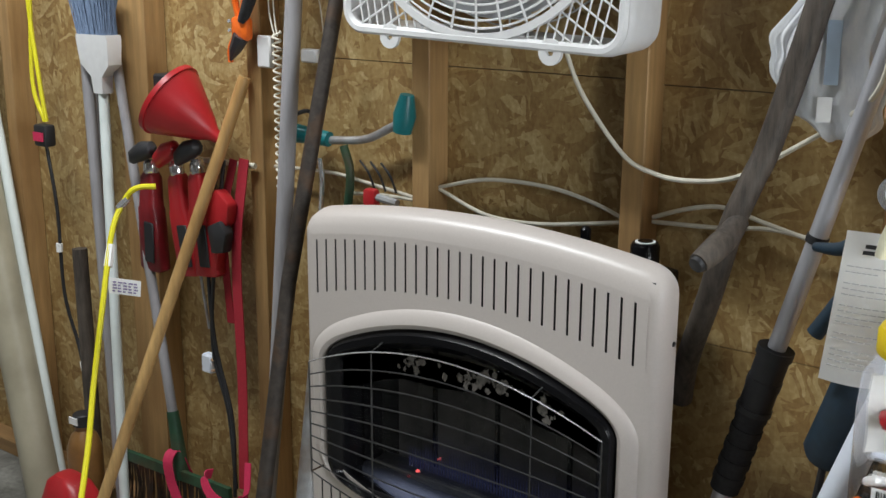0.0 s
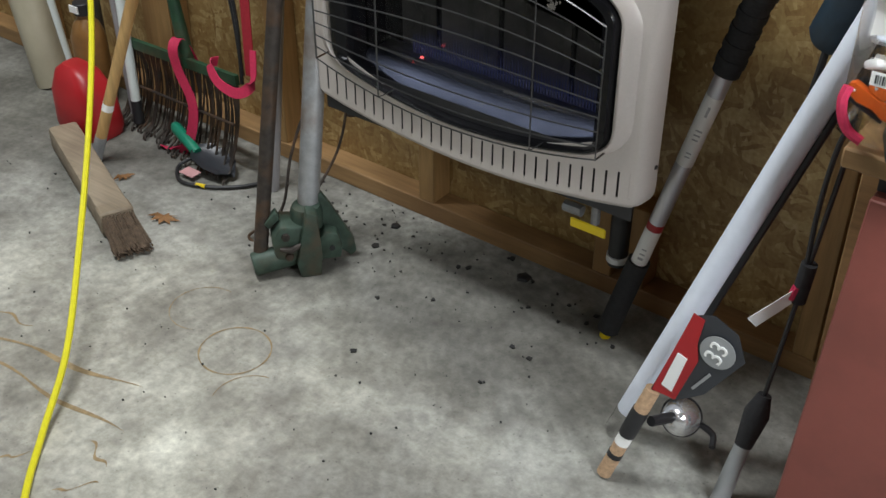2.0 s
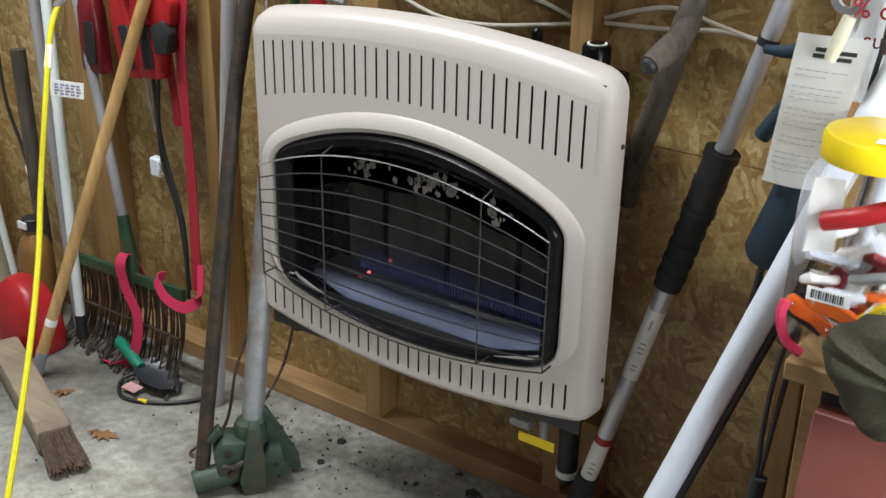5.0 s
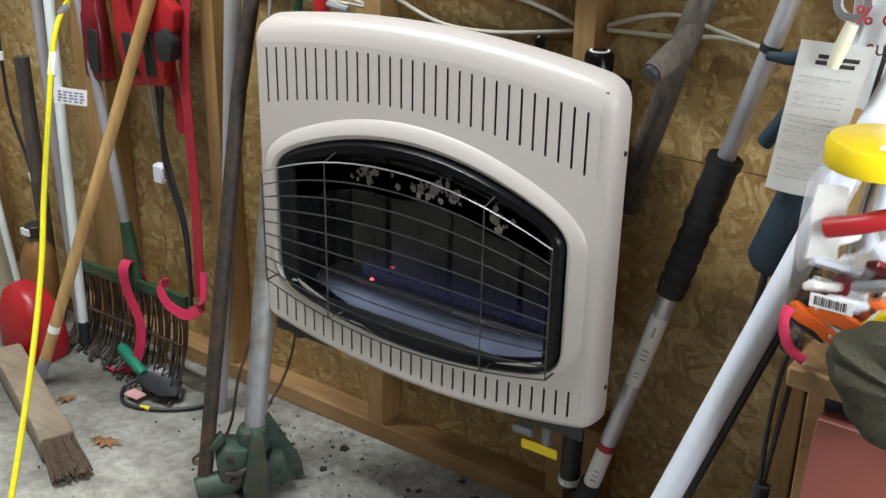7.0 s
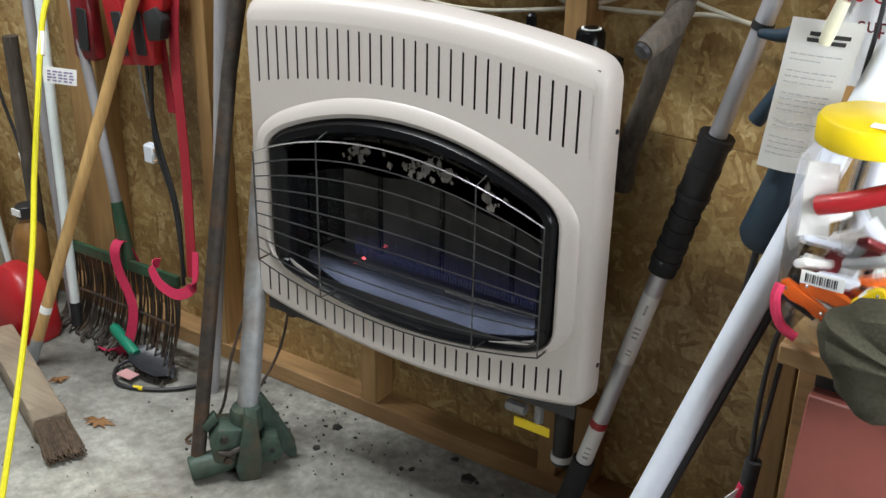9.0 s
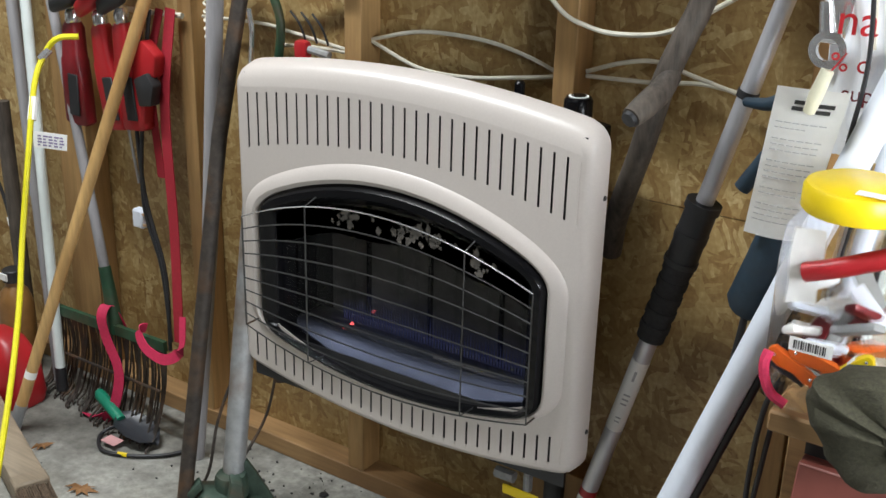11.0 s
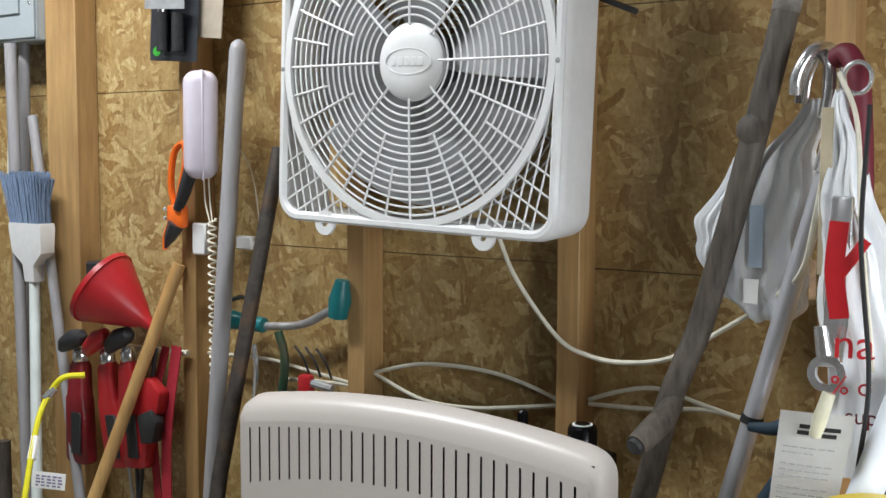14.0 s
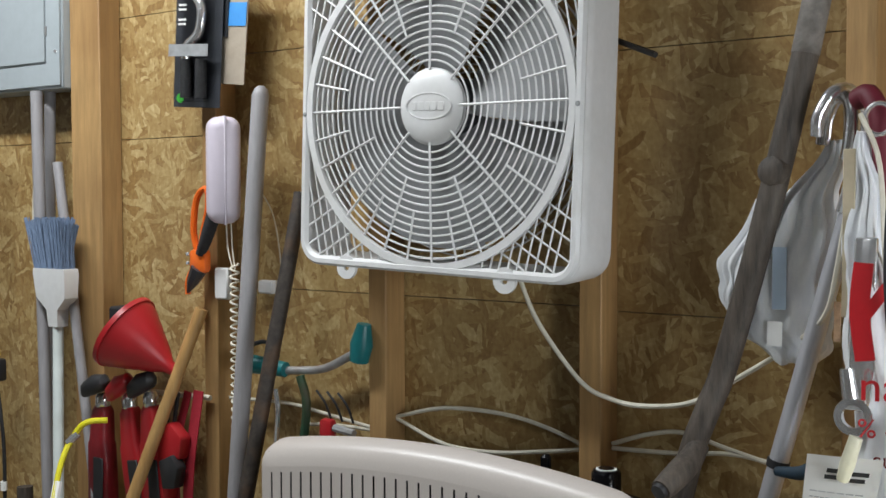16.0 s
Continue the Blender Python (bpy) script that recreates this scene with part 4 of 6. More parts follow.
part("print", bm, mat("violet_ink", (0.25, 0.2, 0.35), 0.7), ext)
part("clip", tube(B(), [(-0.652, -0.215, 0.772), (-0.640, -0.20, 0.790)], 0.0075, 8), CHROME, ext)
part("wrap", tube(B(), [(-0.640, -0.247, 0.705), (-0.630, -0.265, 0.665)], 0.009, 8), PAPER, ext)

# second yellow cord with plug, by the corner stud
pl = thing("power_cord", "yellow and black power cord joined at a dark plug", "cord")
part("yellow_loop", tube(B(), smooth_path([(-1.045, -0.105, 0.90), (-1.06, -0.105, 1.0), (-1.085, -0.10, 1.15), (-1.09, -0.10, 1.4)]), 0.005, 8), YELLOWCORD, pl)
part("yellow_loop", tube(B(), smooth_path([(-1.05, -0.105, 0.90), (-1.085, -0.105, 0.98), (-1.08, -0.10, 1.15), (-1.06, -0.10, 1.4)]), 0.005, 8), YELLOWCORD, pl)
part("plug", box(B(), (-1.07, -0.125, 0.845), (-1.025, -0.095, 0.895), 0.006, 2), DARK, pl)
part("plug_label", box(B(), (-1.066, -0.1285, 0.858), (-1.03, -0.1255, 0.878)), PINK, pl)
part("black_lead", tube(B(), smooth_path([(-1.045, -0.11, 0.85), (-1.03, -0.105, 0.70), (-1.035, -0.10, 0.5), (-0.995, -0.10, 0.38), (-0.945, -0.12, 0.30)]), 0.0042, 8), DARK, pl)
part("clip", tube(B(), [(-1.0325, -0.105, 0.62), (-1.033, -0.105, 0.60)], 0.0075, 8), PAPER, pl)
part("clip", tube(B(), [(-0.975, -0.105, 0.345), (-0.962, -0.11, 0.325)], 0.0085, 8), PAPER, pl)

# ---- tools hanging between the studs ----
rail = tube(B(), [(-0.67, -0.10, 0.865), (-0.375, -0.10, 0.872)], 0.0055, 8)
single("hanging_rail", rail, CABLE, "thin white rail with tools hung on it", "rail")


def caulk_gun(x, z, lean, body, handle, label):
    g = thing("hanging_tool", label, "tool", "red tools on the rail")
    m = pose(x, -0.135, z, 0, lean, 0)
    bm = B()
    rows = []
    for h, w, d, o in ((-0.205, 0.030, 0.016, 0.004), (-0.20, 0.034, 0.018, 0.004), (-0.12, 0.031, 0.019, 0.0), (-0.075, 0.027, 0.020, -0.002), (-0.07, 0.024, 0.019, -0.002), (-0.01, 0.020, 0.017, 0.0), (0.0, 0.014, 0.013, 0.0)):
        rows.append([bm.verts.new((o + w * math.copysign(abs(math.cos(t)) ** 0.5, math.cos(t)), d * math.copysign(abs(math.sin(t)) ** 0.5, math.sin(t)), h)) for t in np.linspace(0, 2 * math.pi, 21)[:-1]])
    for p, q in zip(rows, rows[1:]):
        for k in range(20):
            bm.faces.new((p[k], p[(k + 1) % 20], q[(k + 1) % 20], q[k]))
    bm.faces.new(rows[0][::-1]), bm.faces.new(rows[-1])
    bm.transform(m)
    part("body", bm, body, g)
    bm = B()
    tube(bm, [(-0.030, -0.022, 0.022), (-0.018, -0.024, 0.034), (0.006, -0.022, 0.047), (0.028, -0.018, 0.053), (0.036, -0.016, 0.052)], [0.008, 0.016, 0.020, 0.016, 0.006], 12)
    bm.transform(m)
    part("grip", bm, handle, g)
    bm = B()
    lathe(bm, [(0.014, -0.002), (0.015, 0.002), (0.015, 0.018), (0.010, 0.028)], n=14)
    bm.transform(m)
    part("collar", bm, CHROME, g)
    bm = B()
    box(bm, (-0.004, -0.0215, -0.185), (0.026, -0.0180, -0.10), 0.002)
    bm.transform(m)
    part("label_patch", bm, DARK, g)


caulk_gun(-0.645, 0.835, 2, DARKRED, DARK, "dark red hanging tool with black grip")
caulk_gun(-0.562, 0.840, -9, RED, RED, "red hanging tool with bright red grip")
caulk_gun(-0.500, 0.850, -6, RED, DARK, "red hanging tool with black grip")
# red frame-like tool beside them
rf = thing("hanging_tool", "red clamp tool with dark jaw hanging on the rail", "tool", "red tools on the rail")
part("body", plate([(-0.500, 0.812), (-0.435, 0.826), (-0.402, 0.800), (-0.408, 0.760), (-0.440, 0.742), (-0.438, 0.700), (-0.445, 0.655), (-0.498, 0.650), (-0.515, 0.740)], -0.150, -0.122, 0.006), RED, rf)
part("jaw", plate([(-0.455, 0.752), (-0.420, 0.768), (-0.402, 0.745), (-0.412, 0.705), (-0.445, 0.700)], -0.160, -0.135, 0.004), DARK, rf)
part("hanging_loop", tube(B(), smooth_path([(-0.47, -0.135, 0.815), (-0.472, -0.12, 0.85), (-0.468, -0.10, 0.875)]), 0.004, 8), DARK, rf)
part("label_patch", plate([(-0.492, 0.790), (-0.478, 0.793), (-0.490, 0.700), (-0.503, 0.712)], -0.1525, -0.148, 0.0008), DARK, rf)
part("rod", tube(B(), [(-0.505, -0.14, 0.66), (-0.495, -0.13, 0.53)], 0.003, 6), GALV, rf)

# red funnel
fn = thing("funnel", "large red plastic funnel hung on its side", "funnel")
ax = V(0.80, 0.25, -0.55).normalized()
rimc = V(-0.5375, -0.165, 0.9922)
part("cone", lathe(B(), [(0.072, -0.004), (0.074, 0.0), (0.070, 0.016), (0.026, 0.095), (0.014, 0.112), (0.010, 0.132), (0.007, 0.132), (0.012, 0.108), (0.023, 0.090), (0.067, 0.014), (0.070, -0.004)], rimc, ax, 40, False), RED, fn)
part("rim", lathe(B(), [(0.070, -0.006), (0.077, -0.006), (0.077, 0.004), (0.070, 0.004), (0.070, -0.006)], rimc, ax, 40), RED, fn)
single("black_tray", box(B(), (-0.625, -0.135, 0.965), (-0.555, -0.095, 1.035), 0.004), DARK, "flat black plastic tray behind the funnel", "tray")

# red strap, black leads, plastic plug by stud two
single("ratchet_strap", band(B(), smooth_path([(-0.395, -0.11, 0.885), (-0.405, -0.13, 0.70), (-0.392, -0.14, 0.45), (-0.372, -0.165, 0.225)]), 0.026, 0.002, (1, 0, 0)), REDWEB, "dark red ratchet strap hanging down", "strap")
single("ratchet_strap", band(B(), smooth_path([(-0.43, -0.105, 0.88), (-0.445, -0.125, 0.75), (-0.44, -0.12, 0.55)]), 0.02, 0.002, (1, 0, 0)), REDWEB, "dark red strap end hanging from the rail", "strap")
ld = thing("black_leads", "pair of thin black leads with a clear connector", "cable")
part("lead", tube(B(), smooth_path([(-0.435, -0.125, 0.88), (-0.455, -0.14, 0.70), (-0.475, -0.14, 0.50), (-0.425, -0.15, 0.37), (-0.395, -0.165, 0.22)]), 0.004, 8), DARK, ld)
part("lead", tube(B(), smooth_path([(-0.45, -0.125, 0.88), (-0.475, -0.14, 0.72), (-0.47, -0.14, 0.52), (-0.415, -0.15, 0.36), (-0.40, -0.165, 0.2)]), 0.004, 8), DARK, ld)
part("connector", box(B(), (-0.515, -0.14, 0.435), (-0.485, -0.118, 0.475), 0.004), POLYWHITE, ld, "milky plastic connector")
part("ring", tube(B(), [(-0.485 + 0.012 * math.cos(t), -0.135, 0.455 + 0.012 * math.sin(t)) for t in np.linspace(0, 6.28, 15)], 0.003, 6), CORK, ld)
part("white_sticker", box(B(), (-0.462, -0.15, 0.70), (-0.435, -0.1475, 0.725)), PAPER, ld)

# garden trowel, leaves and bits on the floor
tr = thing("garden_trowel", "garden trowel with green handle and black cord on the floor", "trowel")
part("handle", tube(B(), [(-0.590, -0.205, 0.060), (-0.58, -0.208, 0.056), (-0.500, -0.225, 0.030)], [0.009, 0.013, 0.0115], 12), GREENPLASTIC, tr)
bm = B()
rows = []
for k, (u, w) in enumerate(((0.0, 0.012), (0.15, 0.036), (0.5, 0.042), (0.8, 0.034), (1.0, 0.006))):
    c = lerp((-0.505, -0.225, 0.032), (-0.390, -0.225, 0.008), u)
    rows.append([bm.verts.new(c + V(0.15, -0.98, 0) * w * q + V(0, 0, 0.012 * q * q)) for q in np.linspace(-1, 1, 7)])
for p, r_ in zip(rows, rows[1:]):
    for k in range(6):
        bm.faces.new((p[k], p[k + 1], r_[k + 1], r_[k]))
part("blade", bm, CARD, tr)
part("cord_loop", tube(B(), smooth_path([(-0.505, -0.225, 0.02), (-0.522, -0.262, 0.007), (-0.475, -0.300, 0.006), (-0.415, -0.285, 0.006), (-0.36, -0.245, 0.006), (-0.33, -0.20, 0.006)]), 0.004, 8), DARK, tr)
part("pink_label", box(B(), (-0.495, -0.285, 0.012), (-0.455, -0.258, 0.0135)), mat("pink_paper", (0.6, 0.32, 0.32), 0.7), tr)
part("yellow_band", tube(B(), [(-0.435, -0.292, 0.0065), (-0.415, -0.285, 0.0065)], 0.0048, 8), YELLOW, tr)


def leaf(x, y, turn, size):
    bm = B()
    c = bm.verts.new((0, 0, 0.006))
    ring = []
    for k in range(16):
        a = 2 * math.pi * k / 16
        r = size * (1.0 if k % 2 == 0 else 0.5) * (1.2 if k in (0, 8) else 1)
        ring.append(bm.verts.new((r * math.cos(a), 0.7 * r * math.sin(a), 0.003 + 0.012 * (k % 2) * ((k * 7) % 5) / 5)))
    for k in range(16):
        bm.faces.new((c, ring[k], ring[(k + 1) % 16]))
    bm.transform(pose(x, y, 0, 0, 0, turn))
    single("dry_leaf", bm, LEAF, "curled brown dry leaf on the concrete", "leaf", "dry leaves")


leaf(-0.395, -0.415, 20, 0.032)
leaf(-0.585, -0.36, 70, 0.022)
rnd = random.Random(11)
bm = B()
for k in range(210):
    x, y = rnd.uniform(-0.25, 0.55), -0.10 - abs(rnd.gauss(0, 0.12))
    if k > 120:
        x, y = rnd.uniform(-0.9, 0.6), rnd.uniform(-0.9, -0.2)
    s = rnd.uniform(0.0007, 0.0026) if k > 30 else rnd.uniform(0.003, 0.008)
    p = [bm.verts.new((x + s * math.cos(t + rnd.uniform(-0.4, 0.4)) * rnd.uniform(0.5, 1.3), y + s * math.sin(t) * rnd.uniform(0.5, 1.3), 0.0012)) for t in (0, 1.2, 2.5, 3.8, 5.0)]
    q = [bm.verts.new(v.co + V(0, 0, rnd.uniform(0.001, 0.003))) for v in p]
    bm.faces.new(q)
    for i in range(5):
        bm.faces.new((p[i], p[(i + 1) % 5], q[(i + 1) % 5], q[i]))
tagged(link("floor_debris", bm, BLACKINK), "scattered black chips and grit on the concrete", "debris", "", "stuff")
for x, y, s in ((-0.009, -0.153, 0.011), (0.29, -0.141, 0.016), (0.139, -0.066, 0.008)):
    bm = B()
    lathe(bm, [(s, 0.0), (s * 0.8, 0.004), (0, 0.006)], (x, y, 0), n=5)
    single("black_chip", bm, BLACKINK, "small black flake lying on the concrete", "chip", "black flakes")


# rings and rust marks on the concrete
def ring_mark(x, y, r, w=0.0012, a0=0.0, a1=6.2832, material=STAINRUST):
    bm = B()
    inner, outer = [], []
    for t in np.linspace(a0, a1, 60):
        j = 1 + 0.25 * math.sin(7 * t) + 0.2 * math.sin(17 * t)
        inner.append(bm.verts.new((x + (r - w * j) * math.cos(t), y + (r - w * j) * math.sin(t), 0.0008)))
        outer.append(bm.verts.new((x + (r + w * j) * math.cos(t), y + (r + w * j) * math.sin(t), 0.0008)))
    for k in range(59):
        bm.faces.new((inner[k], outer[k], outer[k + 1], inner[k + 1]))
    tagged(link("rust_ring", bm, material), "faint rust ring stained on the concrete", "stain", "rust marks on the floor")


ring_mark(0.015, -0.614, 0.062, 0.0014)
ring_mark(-0.115, -0.565, 0.062, 0.0007, 1.5, 5.2)
ring_mark(0.125, -0.69, 0.062, 0.0008, 1.8, 3.6)
for (xa, ya), (xb, yb), w in (((-0.37, -0.845), (-0.036, -0.777), 0.010), ((-0.33, -0.885), (0.025, -0.862), 0.008), ((-0.42, -0.795), (-0.313, -0.784), 0.005), ((-0.007, -0.902), (0.059, -0.927), 0.006), ((-0.10, -1.03), (-0.06, -0.975), 0.007), ((0.03, -1.01), (0.075, -0.95), 0.005)):
    bm = B()
    lo, hi = [], []
    for u in np.linspace(0, 1, 18):
        c = lerp((xa, ya, 0.0007), (xb, yb, 0.0007), u) + V(0, 0.006 * math.sin(9 * u + xa * 20), 0)
        j = 0.45 * w * (0.4 + 0.9 * abs(math.sin(5 * u + ya * 9))) * (1 - abs(2 * u - 1) ** 4)
        lo.append(bm.verts.new(c + V(0, -j, 0))), hi.append(bm.verts.new(c + V(0, j, 0)))
    for k in range(17):
        bm.faces.new((lo[k], lo[k + 1], hi[k + 1], hi[k]))
    tagged(link("rust_streak", bm, STAINRUST), "brownish rust streak stained on the concrete", "stain", "rust marks on the floor")

# ---- upper left: panel, packs, phone, shears, boxes ----
pn = thing("breaker_panel", "grey metal electrical breaker panel with door", "panel")
part("box", box(B(), (-1.143, -0.104, 1.478), (-0.795, -0.04, 2.03), 0.003), PANELGREY, pn)
part("cover", box(B(), (-1.137, -0.1085, 1.484), (-0.800, -0.1045, 2.025), 0.0015), PANELGREY, pn)
part("door", box(B(), (-1.095, -0.1125, 1.534), (-0.846, -0.109, 1.98), 0.0015), PANELGREY, pn)
for z in (1.605, 1.745):
    part("hinge", box(B(), (-0.8455, -0.1115, z - 0.015), (-0.8415, -0.109, z + 0.003)), GALV, pn)
for z in (1.57, 1.742):
    part("screw", lathe(B(), [(0.004, 0), (0.003, 0.002), (0, 0.0022)], (-0.815, -0.1088, z - 0.015), (0, -1, 0), 10), CHROME, pn)
part("conduit", tube(B(), [(-0.8886, -0.07, 1.483), (-0.906, -0.07, 0.95), (-0.925, -0.07, 0.4)], 0.012, 12), GREYPIPE, pn)
single("cable_run", tube(B(), smooth_path([(-0.9317, -0.06, 1.478), (-0.9415, -0.06, 1.425), (-0.956, -0.06, 1.386), (-0.9765, -0.055, 1.192)]), 0.004, 8), CABLE, "white cable leaving the breaker panel", "cable")

pk = thing("blister_pack", "dark blister pack with hand tool hung on a rod", "package")
m = pose(-0.3751, -0.115, 1.558, 0, 4.0, 0)
bm = box(B(), (-0.062, -0.002, -0.142), (0.062, 0.0, 0.142), 0.0008)
bm.transform(m)
part("card", bm, CARD, pk)
bm = box(B(), (-0.05, -0.026, -0.132), (0.05, -0.002, 0.085), 0.010, 2)
bm.transform(m)
part("blister", bm, FILM, pk, "clear plastic blister")
bm = tube(B(), smooth_path([(-0.01, -0.014, 0.07), (0.018, -0.014, 0.04), (0.014, -0.014, -0.005), (-0.015, -0.014, -0.03), (-0.02, -0.014, -0.055)]), 0.009, 10)
bm.transform(m)
part("tool_blade", bm, CHROME, pk)
for dx in (-0.018, 0.022):
    bm = tube(B(), [(dx, -0.014, -0.055), (dx + 0.003, -0.014, -0.125)], 0.011, 10)
    bm.transform(m)
    part("tool_grip", bm, RUBBER, pk)
bm = box(B(), (-0.052, -0.0268, -0.050), (0.052, -0.0262, -0.028))
bm.transform(m)
part("silver_band", bm, GALV, pk)
bm = B()
for k in range(7):
    box(bm, (-0.045 + 0.0125 * k, -0.0035, 0.098), (-0.036 + 0.0125 * k, -0.002, 0.110))
bm.transform(m)
part("brand_print", bm, ORANGE, pk)
bm = B()
for k, z in enumerate((0.07, 0.062, 0.045, 0.037, 0.018, 0.010)):
    box(bm, (-0.054, -0.0031, z), (-0.034, -0.002, z + 0.004))
bm.transform(m)
part("print", bm, PAPER, pk)
bm = lathe(B(), [(0.009, 0), (0.009, 0.001), (0, 0.001)], (-0.042, -0.0025, -0.125), (0, -1, 0), 18)
bm.transform(m)
part("green_dot", bm, mat("green_sticker", (0.06, 0.5, 0.05), 0.5), pk)
single("hanging_rod", tube(B(), [(-0.3966, -0.11, 1.695), (-0.415, -0.105, 2.0)], 0.005, 8), ALU, "thin metal rod holding the packs", "rod")
p2 = thing("clear_pack", "clear plastic sleeve with a bright blue label", "package")
m = pose(-0.295, -0.105, 1.56, 0, 5.5, 0)
for nm, lo, hi, mt in (("sleeve", (-0.034, -0.002, -0.105), (0.034, 0.0, 0.105), mat("milky_sleeve", (0.40, 0.34, 0.27), 0.25)), ("label", (-0.032, -0.0035, 0.0), (0.032, -0.002, 0.042), SKYBLUE), ("dark_part", (-0.034, -0.006, -0.02), (-0.012, -0.002, 0.10), CARD)):
    bm = box(B(), lo, hi)
    bm.transform(m)
    part(nm, bm, mt, p2)

ph = thing("wall_phone", "pale lavender corded wall phone on the stud", "phone")
m = pose(-0.3119, -0.12, 1.299, 0, 3, -38)
bm = box(B(), (-0.034, -0.03, -0.097), (0.034, 0.03, 0.097), 0.022, 4)
bm.transform(m)
part("handset", bm, LAVENDER, ph)
bm = box(B(), (-0.0335, 0.0, -0.098), (0.0355, 0.004, 0.098), 0.001)
bm.transform(m @ pose(0, -0.002, 0))
part("seam", bm, LAVENDER, ph)
part("cradle", box(B(), (-0.3501, -0.118, 1.337), (-0.3313, -0.0895, 1.376), 0.004), DARK, ph)
coil = [(-0.281 + 0.0075 * math.cos(t), -0.125 + 0.0075 * math.sin(t), 1.13 - 0.0024 * t) for t in np.arange(0, 236, 0.6)]
part("coiled_cord", tube(B(), coil, 0.0021, 5), CABLE, ph, "white coiled handset cord")
for dx in (-0.006, 0.006):
    part("lead", tube(B(), smooth_path([(-0.30 + dx, -0.12, 1.21), (-0.302 + dx, -0.115, 1.16), (-0.288 + dx / 2, -0.12, 1.12)]), 0.0015, 6), CABLE, ph)

single("junction_box", box(B(), (-0.3582, -0.103, 1.06), (-0.3224, -0.0895, 1.119), 0.003), WHITE, "small cream junction box on the stud", "box")
single("junction_box", box(B(), (-0.2933, -0.055, 1.07), (-0.2549, -0.0355, 1.095), 0.003), WHITE, "small cream junction box on the board", "box")
single("phone_wire", tube(B(), smooth_path([(-0.2557, -0.045, 1.079), (-0.2372, -0.05, 1.119), (-0.2459, -0.06, 1.216), (-0.2598, -0.09, 1.274)]), 0.0015, 6), CABLE, "thin white phone wire", "wire")

sh = thing("pruning_shears", "orange and black pruning shears hung on the stud", "shears")
part("loop_handle", tube(B(), smooth_path([(-0.38, -0.105, 1.138), (-0.394, -0.105, 1.186), (-0.3861, -0.105, 1.245), (-0.3631, -0.105, 1.264), (-0.3574, -0.105, 1.235), (-0.373, -0.105, 1.177), (-0.3771, -0.105, 1.138)]), 0.0055, 8), ORANGE, sh)
part("black_grip", tube(B(), smooth_path([(-0.3701, -0.112, 1.148), (-0.3479, -0.115, 1.187), (-0.3324, -0.115, 1.23), (-0.3361, -0.115, 1.26)]), [0.008 + 0.003 * math.sin(k / 24 * 3.14) for k in range(25)], 10), RUBBER, sh, "black rubber grip")
part("body", box(B(), (-0.3983, -0.115, 1.114), (-0.3579, -0.098, 1.157), 0.008, 2), ORANGE, sh)
part("blade", tube(B(), [(-0.3776, -0.108, 1.123), (-0.395, -0.108, 1.097), (-0.4068, -0.108, 1.078)], [0.014, 0.010, 0.002], 8), CARD, sh)
part("lower_jaw", tube(B(), smooth_path([(-0.3928, -0.106, 1.128), (-0.4084, -0.106, 1.099), (-0.4091, -0.106, 1.075)]), 0.0045, 8), ORANGE, sh)
for z in (1.132, 1.148):
    part("rivet", lathe(B(), [(0.004, 0), (0.003, 0.002), (0, 0.0022)], (-0.397, -0.1155, z), (0, -1, 0), 8), CHROME, sh)

for c in sh.children:
    c.data.transform(Matrix.Translation((-0.3702, -0.105, 1.167)) @ Matrix.Diagonal((1.12, 1.2, 1.05, 1)) @ Matrix.Translation((0.385 - 0.018, 0.099, -1.17)))

# teal sprayer wand between studs two and three
tw = thing("spray_wand", "teal hose nozzle with grey wand on the wall", "nozzle")
part("wand", tube(B(), smooth_path([(-0.21, -0.075, 0.935), (-0.12, -0.07, 0.945), (-0.05, -0.075, 0.975), (0.0, -0.10, 0.99)]), 0.0075, 10), GALV, tw)
part("head", tube(B(), [(-0.012, -0.10, 0.97), (-0.006, -0.10, 1.0), (0.0, -0.10, 1.035)], [0.016, 0.02, 0.012], 12), TEAL, tw)
part("grip", tube(B(), [(-0.30, -0.09, 0.945), (-0.20, -0.08, 0.938)], [0.019, 0.014], 12), TEAL, tw)
part("trigger", tube(B(), smooth_path([(-0.22, -0.08, 0.965), (-0.25, -0.08, 0.985), (-0.29, -0.08, 0.975)]), 0.004, 8), DARK, tw)
tl = thing("hanging_pliers", "pair of red handled tools hanging by the grey pipe", "pliers")
part("red_grip", box(B(), (-0.115, -0.09, 0.79), (-0.085, -0.07, 0.86), 0.008, 2), RED, tl)
part("jaws", tube(B(), [(-0.085, -0.08, 0.845), (-0.04, -0.08, 0.84)], 0.007, 8), GALV, tl)
part("green_grip", tube(B(), smooth_path([(-0.165, -0.08, 0.93), (-0.15, -0.08, 0.88), (-0.16, -0.08, 0.80)]), 0.008, 10), GREEN, tl)
for k in range(3):
    part("dark_tie", tube(B(), smooth_path([(-0.135 + 0.025 * k, -0.07, 0.905), (-0.11 + 0.025 * k, -0.075, 0.885), (-0.10 + 0.025 * k, -0.07, 0.855)]), 0.0022, 6), DARK, tl)
part("chrome_link", tube(B(), smooth_path([(-0.225, -0.08, 0.90), (-0.215, -0.085, 0.86), (-0.225, -0.08, 0.80)]), 0.005, 8), CHROME, tl)

